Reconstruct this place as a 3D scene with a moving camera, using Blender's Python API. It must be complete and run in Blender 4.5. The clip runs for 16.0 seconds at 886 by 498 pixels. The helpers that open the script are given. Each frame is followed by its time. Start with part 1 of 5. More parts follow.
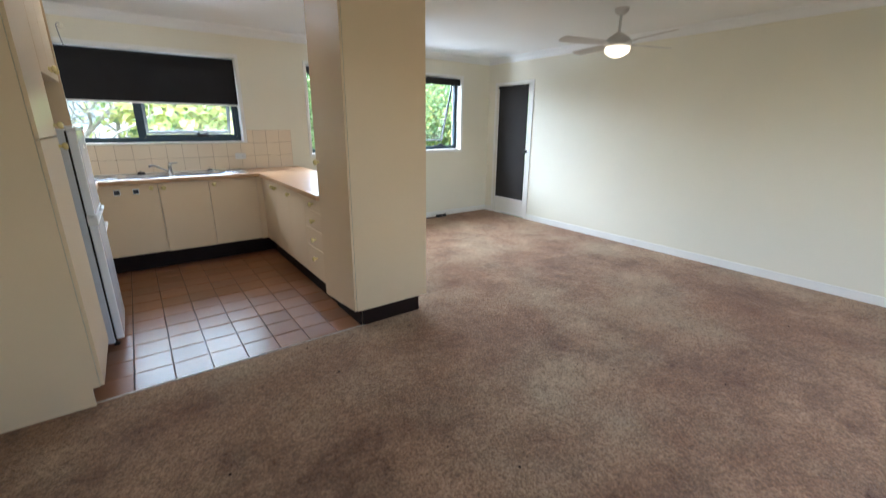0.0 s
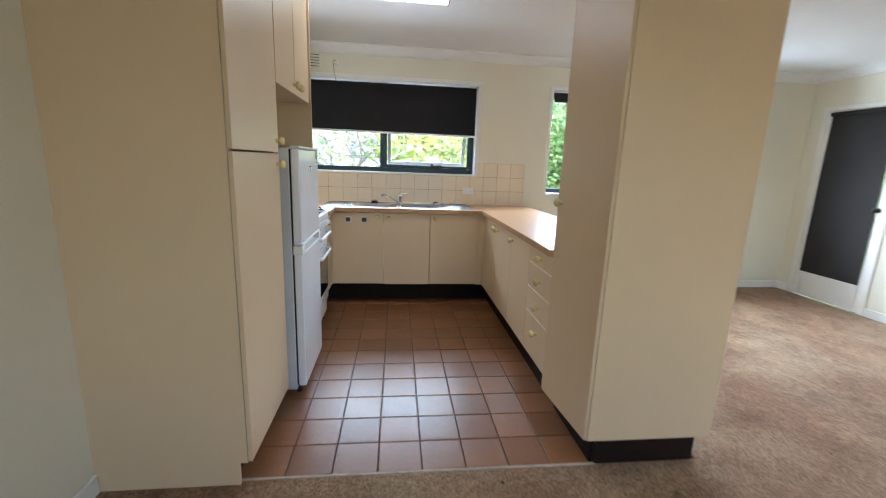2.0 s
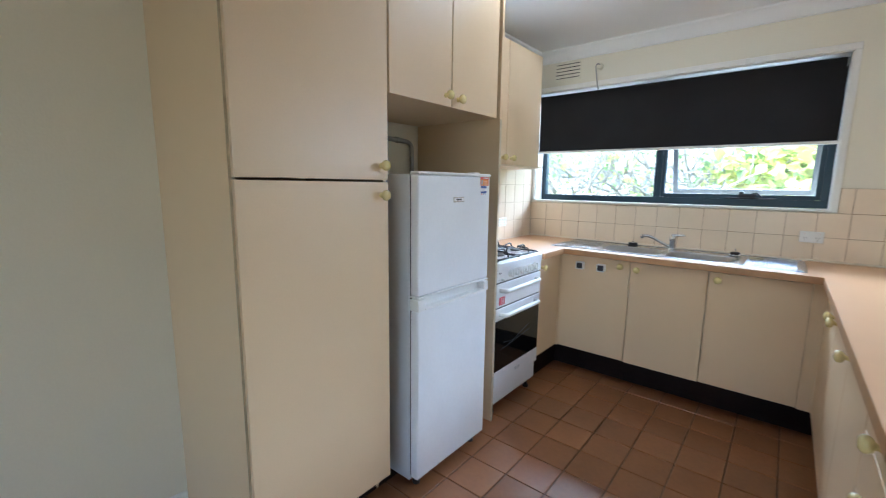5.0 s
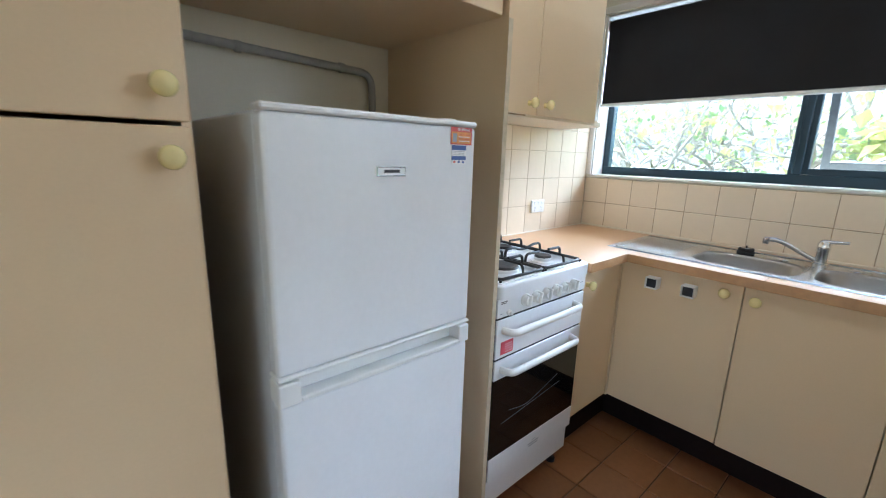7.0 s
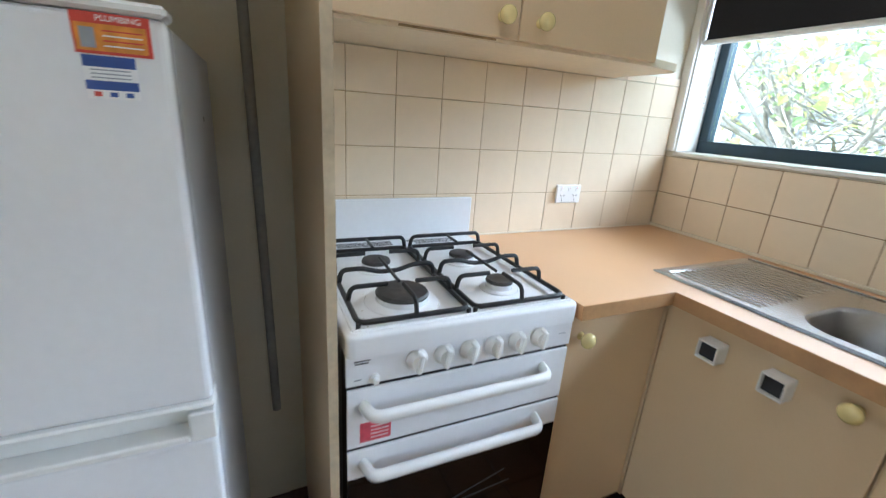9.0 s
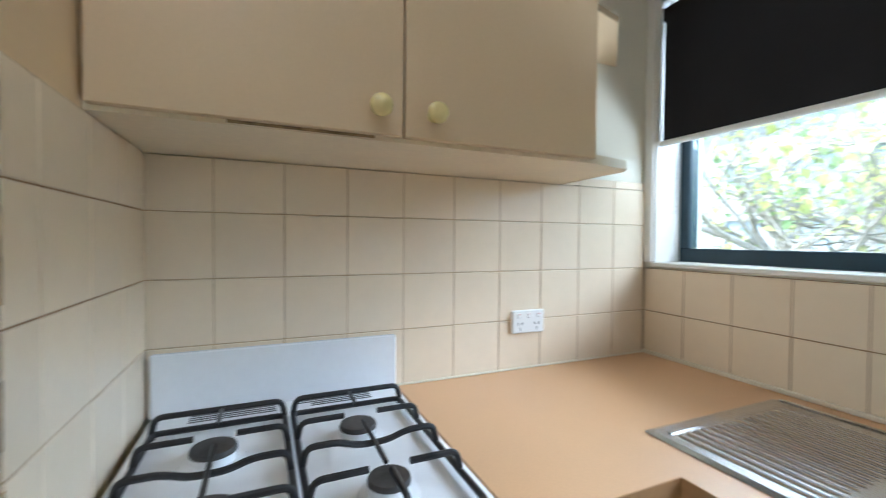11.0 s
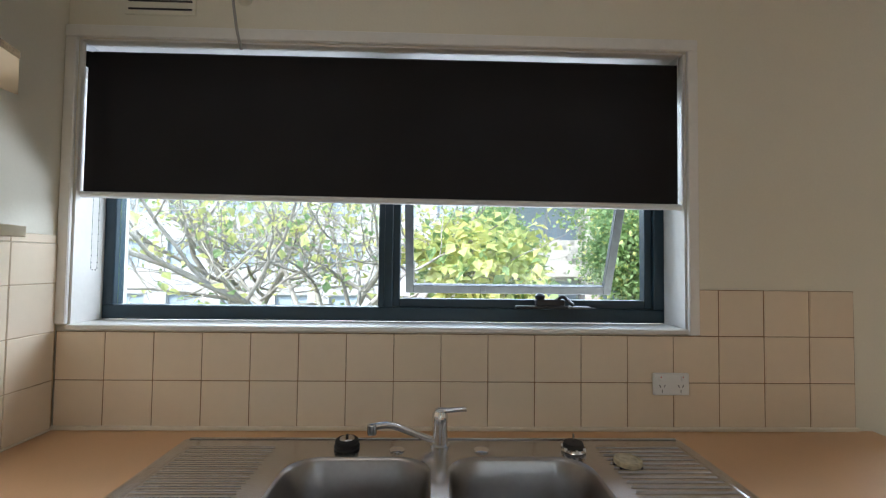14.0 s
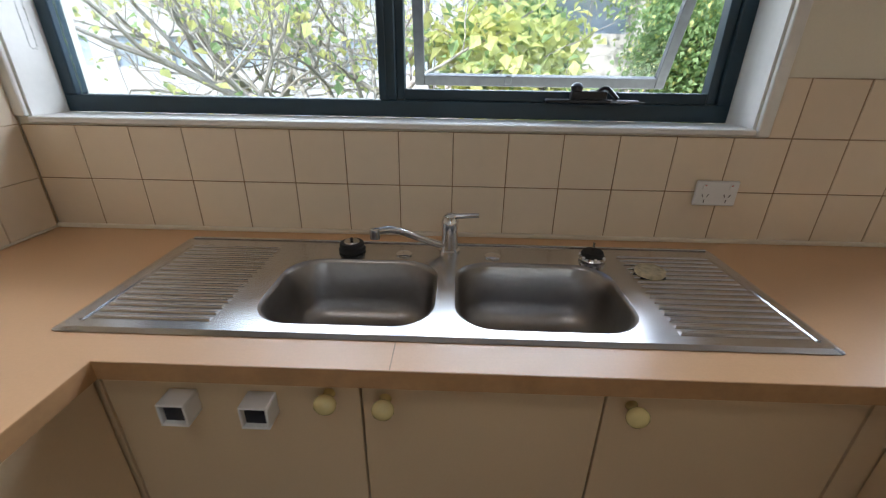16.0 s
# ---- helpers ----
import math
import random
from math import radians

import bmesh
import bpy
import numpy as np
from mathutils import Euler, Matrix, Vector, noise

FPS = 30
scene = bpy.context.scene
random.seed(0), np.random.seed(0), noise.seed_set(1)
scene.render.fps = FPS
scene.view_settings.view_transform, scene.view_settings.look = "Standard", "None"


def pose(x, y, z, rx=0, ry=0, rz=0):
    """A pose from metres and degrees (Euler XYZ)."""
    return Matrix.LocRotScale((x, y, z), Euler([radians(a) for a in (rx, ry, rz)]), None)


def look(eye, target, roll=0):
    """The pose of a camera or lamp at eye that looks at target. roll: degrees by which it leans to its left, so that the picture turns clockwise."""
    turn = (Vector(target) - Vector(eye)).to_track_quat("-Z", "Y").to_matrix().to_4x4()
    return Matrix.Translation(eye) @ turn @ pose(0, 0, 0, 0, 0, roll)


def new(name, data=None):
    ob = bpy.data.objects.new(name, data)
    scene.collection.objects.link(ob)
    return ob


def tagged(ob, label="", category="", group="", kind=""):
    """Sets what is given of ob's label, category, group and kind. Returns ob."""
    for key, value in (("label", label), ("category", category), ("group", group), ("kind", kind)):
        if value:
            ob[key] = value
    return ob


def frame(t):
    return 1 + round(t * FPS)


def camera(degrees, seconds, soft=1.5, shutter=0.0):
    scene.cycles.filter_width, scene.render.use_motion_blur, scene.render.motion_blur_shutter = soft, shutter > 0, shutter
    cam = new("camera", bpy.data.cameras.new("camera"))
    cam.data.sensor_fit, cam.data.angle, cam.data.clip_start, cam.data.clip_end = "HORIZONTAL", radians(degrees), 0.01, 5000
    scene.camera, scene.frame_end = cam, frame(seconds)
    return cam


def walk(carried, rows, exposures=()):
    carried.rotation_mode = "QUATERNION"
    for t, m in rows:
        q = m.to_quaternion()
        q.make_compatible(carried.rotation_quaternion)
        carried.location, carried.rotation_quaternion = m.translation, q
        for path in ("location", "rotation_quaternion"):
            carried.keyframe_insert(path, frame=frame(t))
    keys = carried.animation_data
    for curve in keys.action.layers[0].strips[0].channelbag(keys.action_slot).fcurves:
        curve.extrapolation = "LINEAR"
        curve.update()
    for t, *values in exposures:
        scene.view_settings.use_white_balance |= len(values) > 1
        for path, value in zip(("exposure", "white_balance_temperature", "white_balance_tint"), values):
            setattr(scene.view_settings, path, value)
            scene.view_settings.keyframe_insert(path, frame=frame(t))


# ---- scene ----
cam = camera(94.0, 16.0, soft=1.05, shutter=0.35)
PATH = [
    (0, (0.907, -5.517, 1.477), (2.04, -3.974, 0.898), 0.5),
    (0.5, (0.93, -5.459, 1.406), (1.944, -3.925, 0.619), 1.0),
    (1, (1.001, -5.179, 1.362), (1.739, -3.441, 0.703), 0.9),
    (1.5, (1.062, -4.865, 1.364), (1.512, -2.98, 0.871), 1.6),
    (2, (1.166, -4.489, 1.375), (1.391, -2.543, 0.968), 2.1),
    (2.5, (1.315, -4.153, 1.357), (1.309, -2.191, 0.968), 2.2),
    (3, (1.459, -3.841, 1.354), (1.232, -1.891, 0.97), 2.5),
    (3.5, (1.59, -3.622, 1.378), (1.097, -1.723, 0.987), 2.6),
    (4, (1.734, -3.541, 1.387), (0.934, -1.751, 0.995), 2.2),
    (4.5, (1.807, -3.501, 1.37), (0.764, -1.834, 1.004), 1.5),
    (5, (1.8, -3.426, 1.384), (0.54, -1.904, 1.076), 0.7),
    (5.2, (1.769, -3.362, 1.383), (0.453, -1.882, 1.106), 0.4),
    (7.3, (1.361, -2.315, 1.349), (-0.124, -1.08, 0.829), 2.2),
    (7.5, (1.333, -2.238, 1.342), (-0.167, -1.048, 0.766), 2.7),
    (8, (1.31, -2.04, 1.325), (-0.219, -0.96, 0.622), 3.9),
    (8.2, (1.327, -1.941, 1.331), (-0.222, -0.911, 0.595), 4.1),
    (10.3, (1.084, -1.28, 1.346), (-0.87, -0.893, 1.172), 2.2),
    (10.5, (1.08, -1.259, 1.322), (-0.877, -0.861, 1.216), 1.6),
    (11, (1.062, -1.247, 1.332), (-0.772, -0.448, 1.289), 0.5),
    (11.5, (1.039, -1.265, 1.33), (-0.362, 0.162, 1.364), 0.9),
    (12, (1.052, -1.320, 1.363), (0.232, 0.502, 1.458), 1.45),
    (12.5, (1.134, -1.336, 1.418), (0.811, 0.632, 1.569), 1.3),
    (13, (1.187, -1.323, 1.462), (1.155, 0.67, 1.621), 0.9),
    (13.5, (1.192, -1.318, 1.468), (1.246, 0.676, 1.609), 0.5),
    (14, (1.17, -1.324, 1.467), (1.219, 0.674, 1.535), 0.7),
    (14.5, (1.163, -1.311, 1.455), (1.178, 0.686, 1.35), 1.2),
    (15, (1.154, -1.314, 1.44), (1.136, 0.656, 1.095), 1.5),
    (15.5, (1.165, -1.29, 1.407), (1.138, 0.614, 0.797), 1.5),
    (16, (1.205, -1.149, 1.407), (1.16, 0.677, 0.592), 0.9),
]
EXPOSURES = [(0.0, 2.4, 5400, 9), (1.0, 2.55, 5450, 9), (2.5, 2.5, 5400, 9), (3.4, 2.7, 5000, 8), (4.0, 2.72, 5000, 8), (5.0, 2.65, 5050, 8), (7.3, 2.55, 5250, 7), (8.2, 2.45, 5300, 7), (10.3, 2.25, 5600, 7), (11.0, 2.1, 5350, 6), (11.8, 1.78, 5350, 6), (12.5, 1.6, 5600, 9), (14.5, 1.55, 5800, 12), (16.0, 1.45, 5900, 14)]
walk(cam, [(t, look(eye, target, roll)) for t, eye, target, roll in PATH], EXPOSURES)

# ---- light ----
world = bpy.data.worlds.new("world")
scene.world = world
world.use_nodes = True
wn = world.node_tree
sky = wn.nodes.new("ShaderNodeTexSky")
sky.sky_type = "NISHITA"
sky.sun_disc = False
sky.sun_elevation = radians(47)
sky.sun_rotation = radians(223)
sky.air_density, sky.dust_density = 1.2, 2.0
wn.links.new(sky.outputs[0], wn.nodes["Background"].inputs[0])
wn.nodes["Background"].inputs[1].default_value = 0.15
sun_data = bpy.data.lights.new("sun", "SUN")
sun_data.energy, sun_data.angle, sun_data.color = 2.3, radians(0.5), (1, 0.95, 0.86)
sun = new("sun", sun_data)
sun.matrix_world = look((-14, -9, 22), (0, 6, 0))
TUBE_POWER, FAN_LAMP_POWER = 2.6, 0.4


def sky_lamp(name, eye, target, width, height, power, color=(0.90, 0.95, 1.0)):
    """An area lamp that stands in for a window's share of outdoor light."""
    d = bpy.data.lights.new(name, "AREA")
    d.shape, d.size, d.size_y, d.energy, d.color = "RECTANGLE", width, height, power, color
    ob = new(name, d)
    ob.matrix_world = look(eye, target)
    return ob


sky_lamp("sky_light_south", (2.2, -7.43, 1.45), (1.6, 0, 1.35), 1.7, 1.5, 1.7, (1.0, 0.96, 0.90))
sky_lamp("sky_light_living", (4.3, 1.2, 2.6), (3.3, -2.6, 0.5), 2.4, 1.3, 66)
sky_lamp("sky_light_kitchen", (0.8, 3.4, 3.4), (0.7, -1.4, 1.0), 5.6, 2.0, 140)
# added lamp below the sill, aimed up in place of ground bounce
sky_lamp("bounce_light_garden", (2.0, 2.7, -0.45), (0.2, -0.3, 2.2), 3.0, 1.2, 55)


# ---- materials ----
def material(name, color, rough=0.5, metal=0.0, vary=0.08, scale=3.0, fine=60.0, bump=0.05, spec=0.5, tone=None, stretch=(1, 1, 1), per_object=0.0, coat=0.0, whole=False):
    m = bpy.data.materials.new(name)
    m.use_nodes = True
    nt = m.node_tree
    b = nt.nodes["Principled BSDF"]
    b.inputs["Metallic"].default_value = metal
    b.inputs["Specular IOR Level"].default_value = spec
    b.inputs["Coat Weight"].default_value = coat
    b.inputs["Coat Roughness"].default_value = min(0.3, rough * 0.8)
    tc = nt.nodes.new("ShaderNodeNewGeometry" if whole else "ShaderNodeTexCoord")
    mp = nt.nodes.new("ShaderNodeMapping")
    mp.inputs["Scale"].default_value = stretch
    nt.links.new(tc.outputs["Position" if whole else "Object"], mp.inputs[0])
    n1 = nt.nodes.new("ShaderNodeTexNoise")
    n1.inputs["Scale"].default_value = scale
    n1.inputs["Detail"].default_value = 5
    n2 = nt.nodes.new("ShaderNodeTexNoise")
    n2.inputs["Scale"].default_value = fine
    n2.inputs["Detail"].default_value = 3
    for n in (n1, n2):
        nt.links.new(mp.outputs[0], n.inputs[0])
    ramp = nt.nodes.new("ShaderNodeValToRGB")
    lo = tone if tone else tuple(c * (1 - 2 * vary) for c in color)
    hi = color if tone else tuple(min(1, c * (1 + vary)) for c in color)
    ramp.color_ramp.elements[0].position, ramp.color_ramp.elements[0].color = 0.32, (*lo, 1)
    ramp.color_ramp.elements[1].position, ramp.color_ramp.elements[1].color = 0.68, (*hi, 1)
    mix = nt.nodes.new("ShaderNodeMath")
    mix.operation = "MULTIPLY_ADD"
    nt.links.new(n2.outputs[0], mix.inputs[0])
    mix.inputs[1].default_value = 0.35
    add = nt.nodes.new("ShaderNodeMath")
    add.operation = "MULTIPLY_ADD"
    nt.links.new(n1.outputs[0], add.inputs[0])
    add.inputs[1].default_value = 0.65
    add.inputs[2].default_value = 0.0
    nt.links.new(add.outputs[0], mix.inputs[2])
    nt.links.new(mix.outputs[0], ramp.inputs[0])
    out = ramp.outputs[0]
    if per_object:
        info = nt.nodes.new("ShaderNodeObjectInfo")
        hsv = nt.nodes.new("ShaderNodeHueSaturation")
        rng = nt.nodes.new("ShaderNodeMapRange")
        rng.inputs[3].default_value, rng.inputs[4].default_value = 1 - per_object, 1 + per_object
        nt.links.new(info.outputs["Random"], rng.inputs[0])
        nt.links.new(rng.outputs[0], hsv.inputs["Value"])
        nt.links.new(out, hsv.inputs["Color"])
        out = hsv.outputs[0]
    nt.links.new(out, b.inputs["Base Color"])
    rr = nt.nodes.new("ShaderNodeMapRange")
    rr.inputs[3].default_value, rr.inputs[4].default_value = max(0.02, rough * 0.8), min(1, rough * 1.2)
    nt.links.new(n1.outputs[0], rr.inputs[0])
    nt.links.new(rr.outputs[0], b.inputs["Roughness"])
    if bump:
        bp = nt.nodes.new("ShaderNodeBump")
        bp.inputs["Strength"].default_value = bump
        bp.inputs["Distance"].default_value = 0.004
        nt.links.new(n2.outputs[0], bp.inputs["Height"])
        nt.links.new(bp.outputs[0], b.inputs["Normal"])
    return m


def emitter(name, color, strength):
    m = bpy.data.materials.new(name)
    m.use_nodes = True
    b = m.node_tree.nodes["Principled BSDF"]
    b.inputs["Base Color"].default_value = (0.9, 0.9, 0.88, 1)
    b.inputs["Emission Color"].default_value = (*color, 1)
    b.inputs["Emission Strength"].default_value = strength
    return m


def glass_material(name, tint=(0.95, 0.98, 0.97)):
    m = bpy.data.materials.new(name)
    m.use_nodes = True
    nt = m.node_tree
    nt.nodes.remove(nt.nodes["Principled BSDF"])
    tr = nt.nodes.new("ShaderNodeBsdfTransparent")
    tr.inputs[0].default_value = (*tint, 1)
    gl = nt.nodes.new("ShaderNodeBsdfGlossy")
    gl.inputs["Roughness"].default_value = 0.02
    fr = nt.nodes.new("ShaderNodeFresnel")
    fr.inputs[0].default_value = 1.45
    mx = nt.nodes.new("ShaderNodeMixShader")
    nt.links.new(fr.outputs[0], mx.inputs[0])
    nt.links.new(tr.outputs[0], mx.inputs[1])
    nt.links.new(gl.outputs[0], mx.inputs[2])
    nt.links.new(mx.outputs[0], nt.nodes["Material Output"].inputs[0])
    return m


def carpet_material():
    """Worn pile: tufts, trodden blotches, pale worn ways and reddish stains."""
    m = bpy.data.materials.new("carpet_pile")
    m.use_nodes = True
    nt = m.node_tree
    b = nt.nodes["Principled BSDF"]
    b.inputs["Roughness"].default_value = 0.95
    b.inputs["Specular IOR Level"].default_value = 0.1
    b.inputs["Sheen Weight"].default_value = 0.15
    tc = nt.nodes.new("ShaderNodeTexCoord")

    def noise(scale, detail, rough, warp=0.0):
        n = nt.nodes.new("ShaderNodeTexNoise")
        n.inputs["Scale"].default_value, n.inputs["Detail"].default_value, n.inputs["Roughness"].default_value = scale, detail, rough
        n.inputs["Distortion"].default_value = warp
        nt.links.new(tc.outputs["Object"], n.inputs["Vector"])
        return n.outputs["Fac"]

    def ramp(src, p0, c0, p1, c1):
        r = nt.nodes.new("ShaderNodeValToRGB")
        r.color_ramp.elements[0].position, r.color_ramp.elements[0].color = p0, (*c0, 1)
        r.color_ramp.elements[1].position, r.color_ramp.elements[1].color = p1, (*c1, 1)
        nt.links.new(src, r.inputs[0])
        return r.outputs[0]

    def mix(fac, one, two, kind="MIX"):
        x = nt.nodes.new("ShaderNodeMixRGB")
        x.blend_type = kind
        for k, v in enumerate((fac, one, two)):
            if isinstance(v, tuple):
                x.inputs[k].default_value = (*v, 1)
            elif isinstance(v, float):
                x.inputs[k].default_value = v
            else:
                nt.links.new(v, x.inputs[k])
        return x.outputs[0]

    blotch = ramp(noise(2.4, 12, 0.72, 0.25), 0.35, (0.195, 0.104, 0.056), 0.64, (0.43, 0.268, 0.156))
    worn = ramp(noise(0.9, 7, 0.6), 0.45, (0, 0, 0), 0.66, (0.7, 0.7, 0.7))
    col = mix(worn, blotch, (0.54, 0.42, 0.265))
    red = ramp(noise(0.8, 7, 0.62), 0.47, (0, 0, 0), 0.72, (0.6, 0.6, 0.6))
    col = mix(red, col, (0.29, 0.135, 0.062))
    fleck = ramp(noise(22.0, 6, 0.7), 0.36, (0.82, 0.79, 0.77), 0.60, (1.08, 1.08, 1.07))
    col = mix(1.0, col, fleck, "MULTIPLY")
    spot = ramp(noise(9.0, 4, 0.55), 0.62, (1, 1, 1), 0.76, (0.62, 0.58, 0.55))
    col = mix(1.0, col, spot, "MULTIPLY")
    tuft = noise(75.0, 4, 0.7)
    col = mix(1.0, col, ramp(tuft, 0.33, (0.52, 0.50, 0.48), 0.66, (1.32, 1.30, 1.30)), "MULTIPLY")
    nt.links.new(col, b.inputs["Base Color"])
    bp = nt.nodes.new("ShaderNodeBump")
    bp.inputs["Strength"].default_value, bp.inputs["Distance"].default_value = 0.9, 0.012
    nt.links.new(tuft, bp.inputs["Height"])
    nt.links.new(bp.outputs[0], b.inputs["Normal"])
    return m


CREAM_WALL = material("cream_wall_paint", (0.80, 0.765, 0.63), 0.55, vary=0.02, scale=1.2, fine=120, bump=0.12)
WHITE_CEIL = material("white_ceiling_paint", (0.84, 0.85, 0.84), 0.8, vary=0.015, scale=1.0, fine=90, bump=0.08)
WHITE_GLOSS = material("white_gloss_trim", (0.84, 0.83, 0.78), 0.3, vary=0.03, scale=4, bump=0.08)
LAMINATE = material("cream_laminate", (0.73, 0.555, 0.342), 0.38, vary=0.02, scale=2, fine=160, bump=0.05)
EDGE_TAPE = material("worn_beige_edging", (0.60, 0.50, 0.34), 0.5, vary=0.12, scale=14, bump=0.1)
CHIPBOARD = material("raw_chipboard", (0.36, 0.25, 0.13), 0.8, vary=0.3, scale=30, fine=140, bump=0.3)
WORKTOP = material("peach_laminate_worktop", (0.67, 0.405, 0.21), 0.33, vary=0.035, scale=3, fine=220, bump=0.03)
WALL_TILE = material("cream_glazed_tile", (0.82, 0.695, 0.525), 0.22, vary=0.02, scale=2, fine=30, bump=0.03, per_object=0.025, coat=0.0, whole=True)
GROUT_WALL = material("brown_grout", (0.32, 0.20, 0.10), 0.9, vary=0.2, scale=12, bump=0.2)
GROUT_WEST = material("tan_grout", (0.56, 0.42, 0.26), 0.9, vary=0.2, scale=12, bump=0.2)
FLOOR_TILE = material("terracotta_glazed_tile", (0.285, 0.121, 0.046), 0.34, vary=0.09, scale=4, fine=50, bump=0.08, per_object=0.14, coat=0.4, whole=True)
GROUT_FLOOR = material("dark_floor_grout", (0.075, 0.045, 0.03), 0.85, vary=0.3, scale=10, bump=0.3)
CARPET = carpet_material()
KICK = material("dark_brown_kickboard", (0.016, 0.008, 0.006), 0.6, vary=0.2, scale=6, bump=0.05, spec=0.15)
KNOB = material("pale_yellow_knob", (0.80, 0.67, 0.30), 0.18, vary=0.05, scale=20, bump=0.0, coat=0.5)
WHITE_ENAMEL = material("white_enamel", (0.84, 0.85, 0.87), 0.16, vary=0.02, scale=5, bump=0.02)
FRIDGE_GREY = material("light_grey_cabinet_side", (0.62, 0.63, 0.65), 0.35, vary=0.03, scale=5, bump=0.05)
WHITE_PLASTIC = material("white_plastic", (0.82, 0.82, 0.80), 0.35, vary=0.02, scale=8, bump=0.0)
BLACK_GLASS = material("black_oven_glass", (0.008, 0.007, 0.006), 0.06, vary=0.1, bump=0.0)
BLACK_IRON = material("black_enamelled_iron", (0.014, 0.014, 0.015), 0.42, vary=0.3, scale=30, bump=0.15)
BURNER_GREY = material("worn_burner_cap", (0.055, 0.05, 0.048), 0.55, vary=0.35, scale=25, bump=0.2)
STEEL = material("brushed_stainless", (0.57, 0.56, 0.55), 0.24, metal=1.0, vary=0.015, scale=2, fine=90, stretch=(0.3, 4, 4), bump=0.0)
STEEL_RIB = material("polished_steel_rib", (0.62, 0.61, 0.60), 0.2, metal=1.0, vary=0.02, scale=6, fine=80, bump=0.0)
# bowl steel: darker and rougher than the deck steel
STEEL_BOWL = material("darker_satin_bowl", (0.40, 0.38, 0.355), 0.34, metal=1.0, vary=0.06, scale=6, fine=60, bump=0.0)
CHROME = material("chrome", (0.78, 0.79, 0.80), 0.08, metal=1.0, vary=0.03, bump=0.0)
ALU = material("aluminium_sash", (0.15, 0.155, 0.16), 0.5, metal=0.4, vary=0.12, scale=20, bump=0.08)
FRAME_BLUE = material("dark_blue_window_frame", (0.016, 0.042, 0.062), 0.4, vary=0.1, scale=8, bump=0.05)
BLIND = material("charcoal_blind_fabric", (0.043, 0.040, 0.039), 0.9, vary=0.08, scale=4, fine=300, bump=0.15, spec=0.1)
BLACK_PLASTIC = material("black_plastic", (0.015, 0.015, 0.016), 0.4, vary=0.2, bump=0.0)
RUBBER = material("black_rubber", (0.012, 0.012, 0.012), 0.7, vary=0.2, bump=0.05)
PIPE_GREY = material("grey_painted_pipe", (0.36, 0.36, 0.34), 0.5, vary=0.1, scale=10, bump=0.1)
FAN_GREY = material("pale_grey_fan", (0.58, 0.56, 0.53), 0.45, vary=0.06, bump=0.0)
RED_PRINT = material("red_printed_card", (0.60, 0.07, 0.05), 0.4, vary=0.1, bump=0.0)
ORANGE_PRINT = material("orange_print", (0.80, 0.32, 0.05), 0.4, vary=0.2, scale=40, bump=0.0)
BLUE_PRINT = material("blue_printed_card", (0.04, 0.09, 0.32), 0.4, vary=0.1, bump=0.0)
WHITE_PRINT = material("white_print", (0.85, 0.85, 0.85), 0.4, vary=0.02, bump=0.0)
PINK_PRINT = material("red_pink_label", (0.70, 0.10, 0.14), 0.4, vary=0.15, scale=40, bump=0.0)
INK = material("black_ink", (0.02, 0.02, 0.025), 0.5, vary=0.1, bump=0.0)
GREY_INK = material("grey_print", (0.35, 0.38, 0.42), 0.5, vary=0.1, bump=0.0)
SOAP = material("worn_cream_disc", (0.62, 0.52, 0.32), 0.5, vary=0.25, scale=30, bump=0.2)
TUBE_ON = emitter("lit_tube_diffuser", (1.0, 0.97, 0.92), TUBE_POWER)
LAMP_ON = emitter("lit_lamp_bowl", (1.0, 0.80, 0.52), FAN_LAMP_POWER)
GLASS = glass_material("window_glass")


def leaf_material(name, color, tone):
    m = material(name, color, 0.5, tone=tone, scale=2.2, fine=6, bump=0.0)
    nt = m.node_tree
    b = nt.nodes["Principled BSDF"]
    tr = nt.nodes.new("ShaderNodeBsdfTranslucent")
    nt.links.new(b.inputs["Base Color"].links[0].from_socket, tr.inputs[0])
    mx = nt.nodes.new("ShaderNodeMixShader")
    mx.inputs[0].default_value = 0.5
    nt.links.new(b.outputs[0], mx.inputs[1])
    nt.links.new(tr.outputs[0], mx.inputs[2])
    nt.links.new(mx.outputs[0], nt.nodes["Material Output"].inputs[0])
    return m


LEAF_GREEN = leaf_material("green_leaf", (0.40, 0.52, 0.24), (0.26, 0.40, 0.17))
LEAF_YELLOW = leaf_material("yellow_green_leaf", (0.84, 0.76, 0.30), (0.60, 0.69, 0.28))
BARK = material("pale_grey_bark", (0.50, 0.46, 0.41), 0.9, tone=(0.25, 0.22, 0.19), scale=8, fine=40, bump=0.5)
RENDER_WALL = material("pale_pink_render", (0.66, 0.60, 0.57), 0.8, vary=0.06, scale=0.8, bump=0.1)
BRICK_GREY = material("grey_render", (0.62, 0.60, 0.60), 0.85, vary=0.08, scale=0.6, bump=0.1)
DARK_PANE = material("dark_blue_pane", (0.46, 0.54, 0.64), 0.2, vary=0.2, scale=0.5, bump=0.0)
FRAME_PALE = material("pale_grey_window_frame", (0.50, 0.52, 0.55), 0.5, vary=0.05, bump=0.0)
ROOF_METAL = material("pale_roof_sheet", (0.52, 0.54, 0.55), 0.45, metal=0.3, vary=0.06, bump=0.0)
LAWN = material("lawn_and_soil", (0.10, 0.13, 0.045), 0.95, tone=(0.06, 0.06, 0.03), scale=0.6, fine=12, bump=0.4)
BRICK_OUT = material("outer_brick", (0.36, 0.25, 0.19), 0.85, vary=0.15, scale=6, bump=0.3)


# ---- building helpers ----
BASE = {}


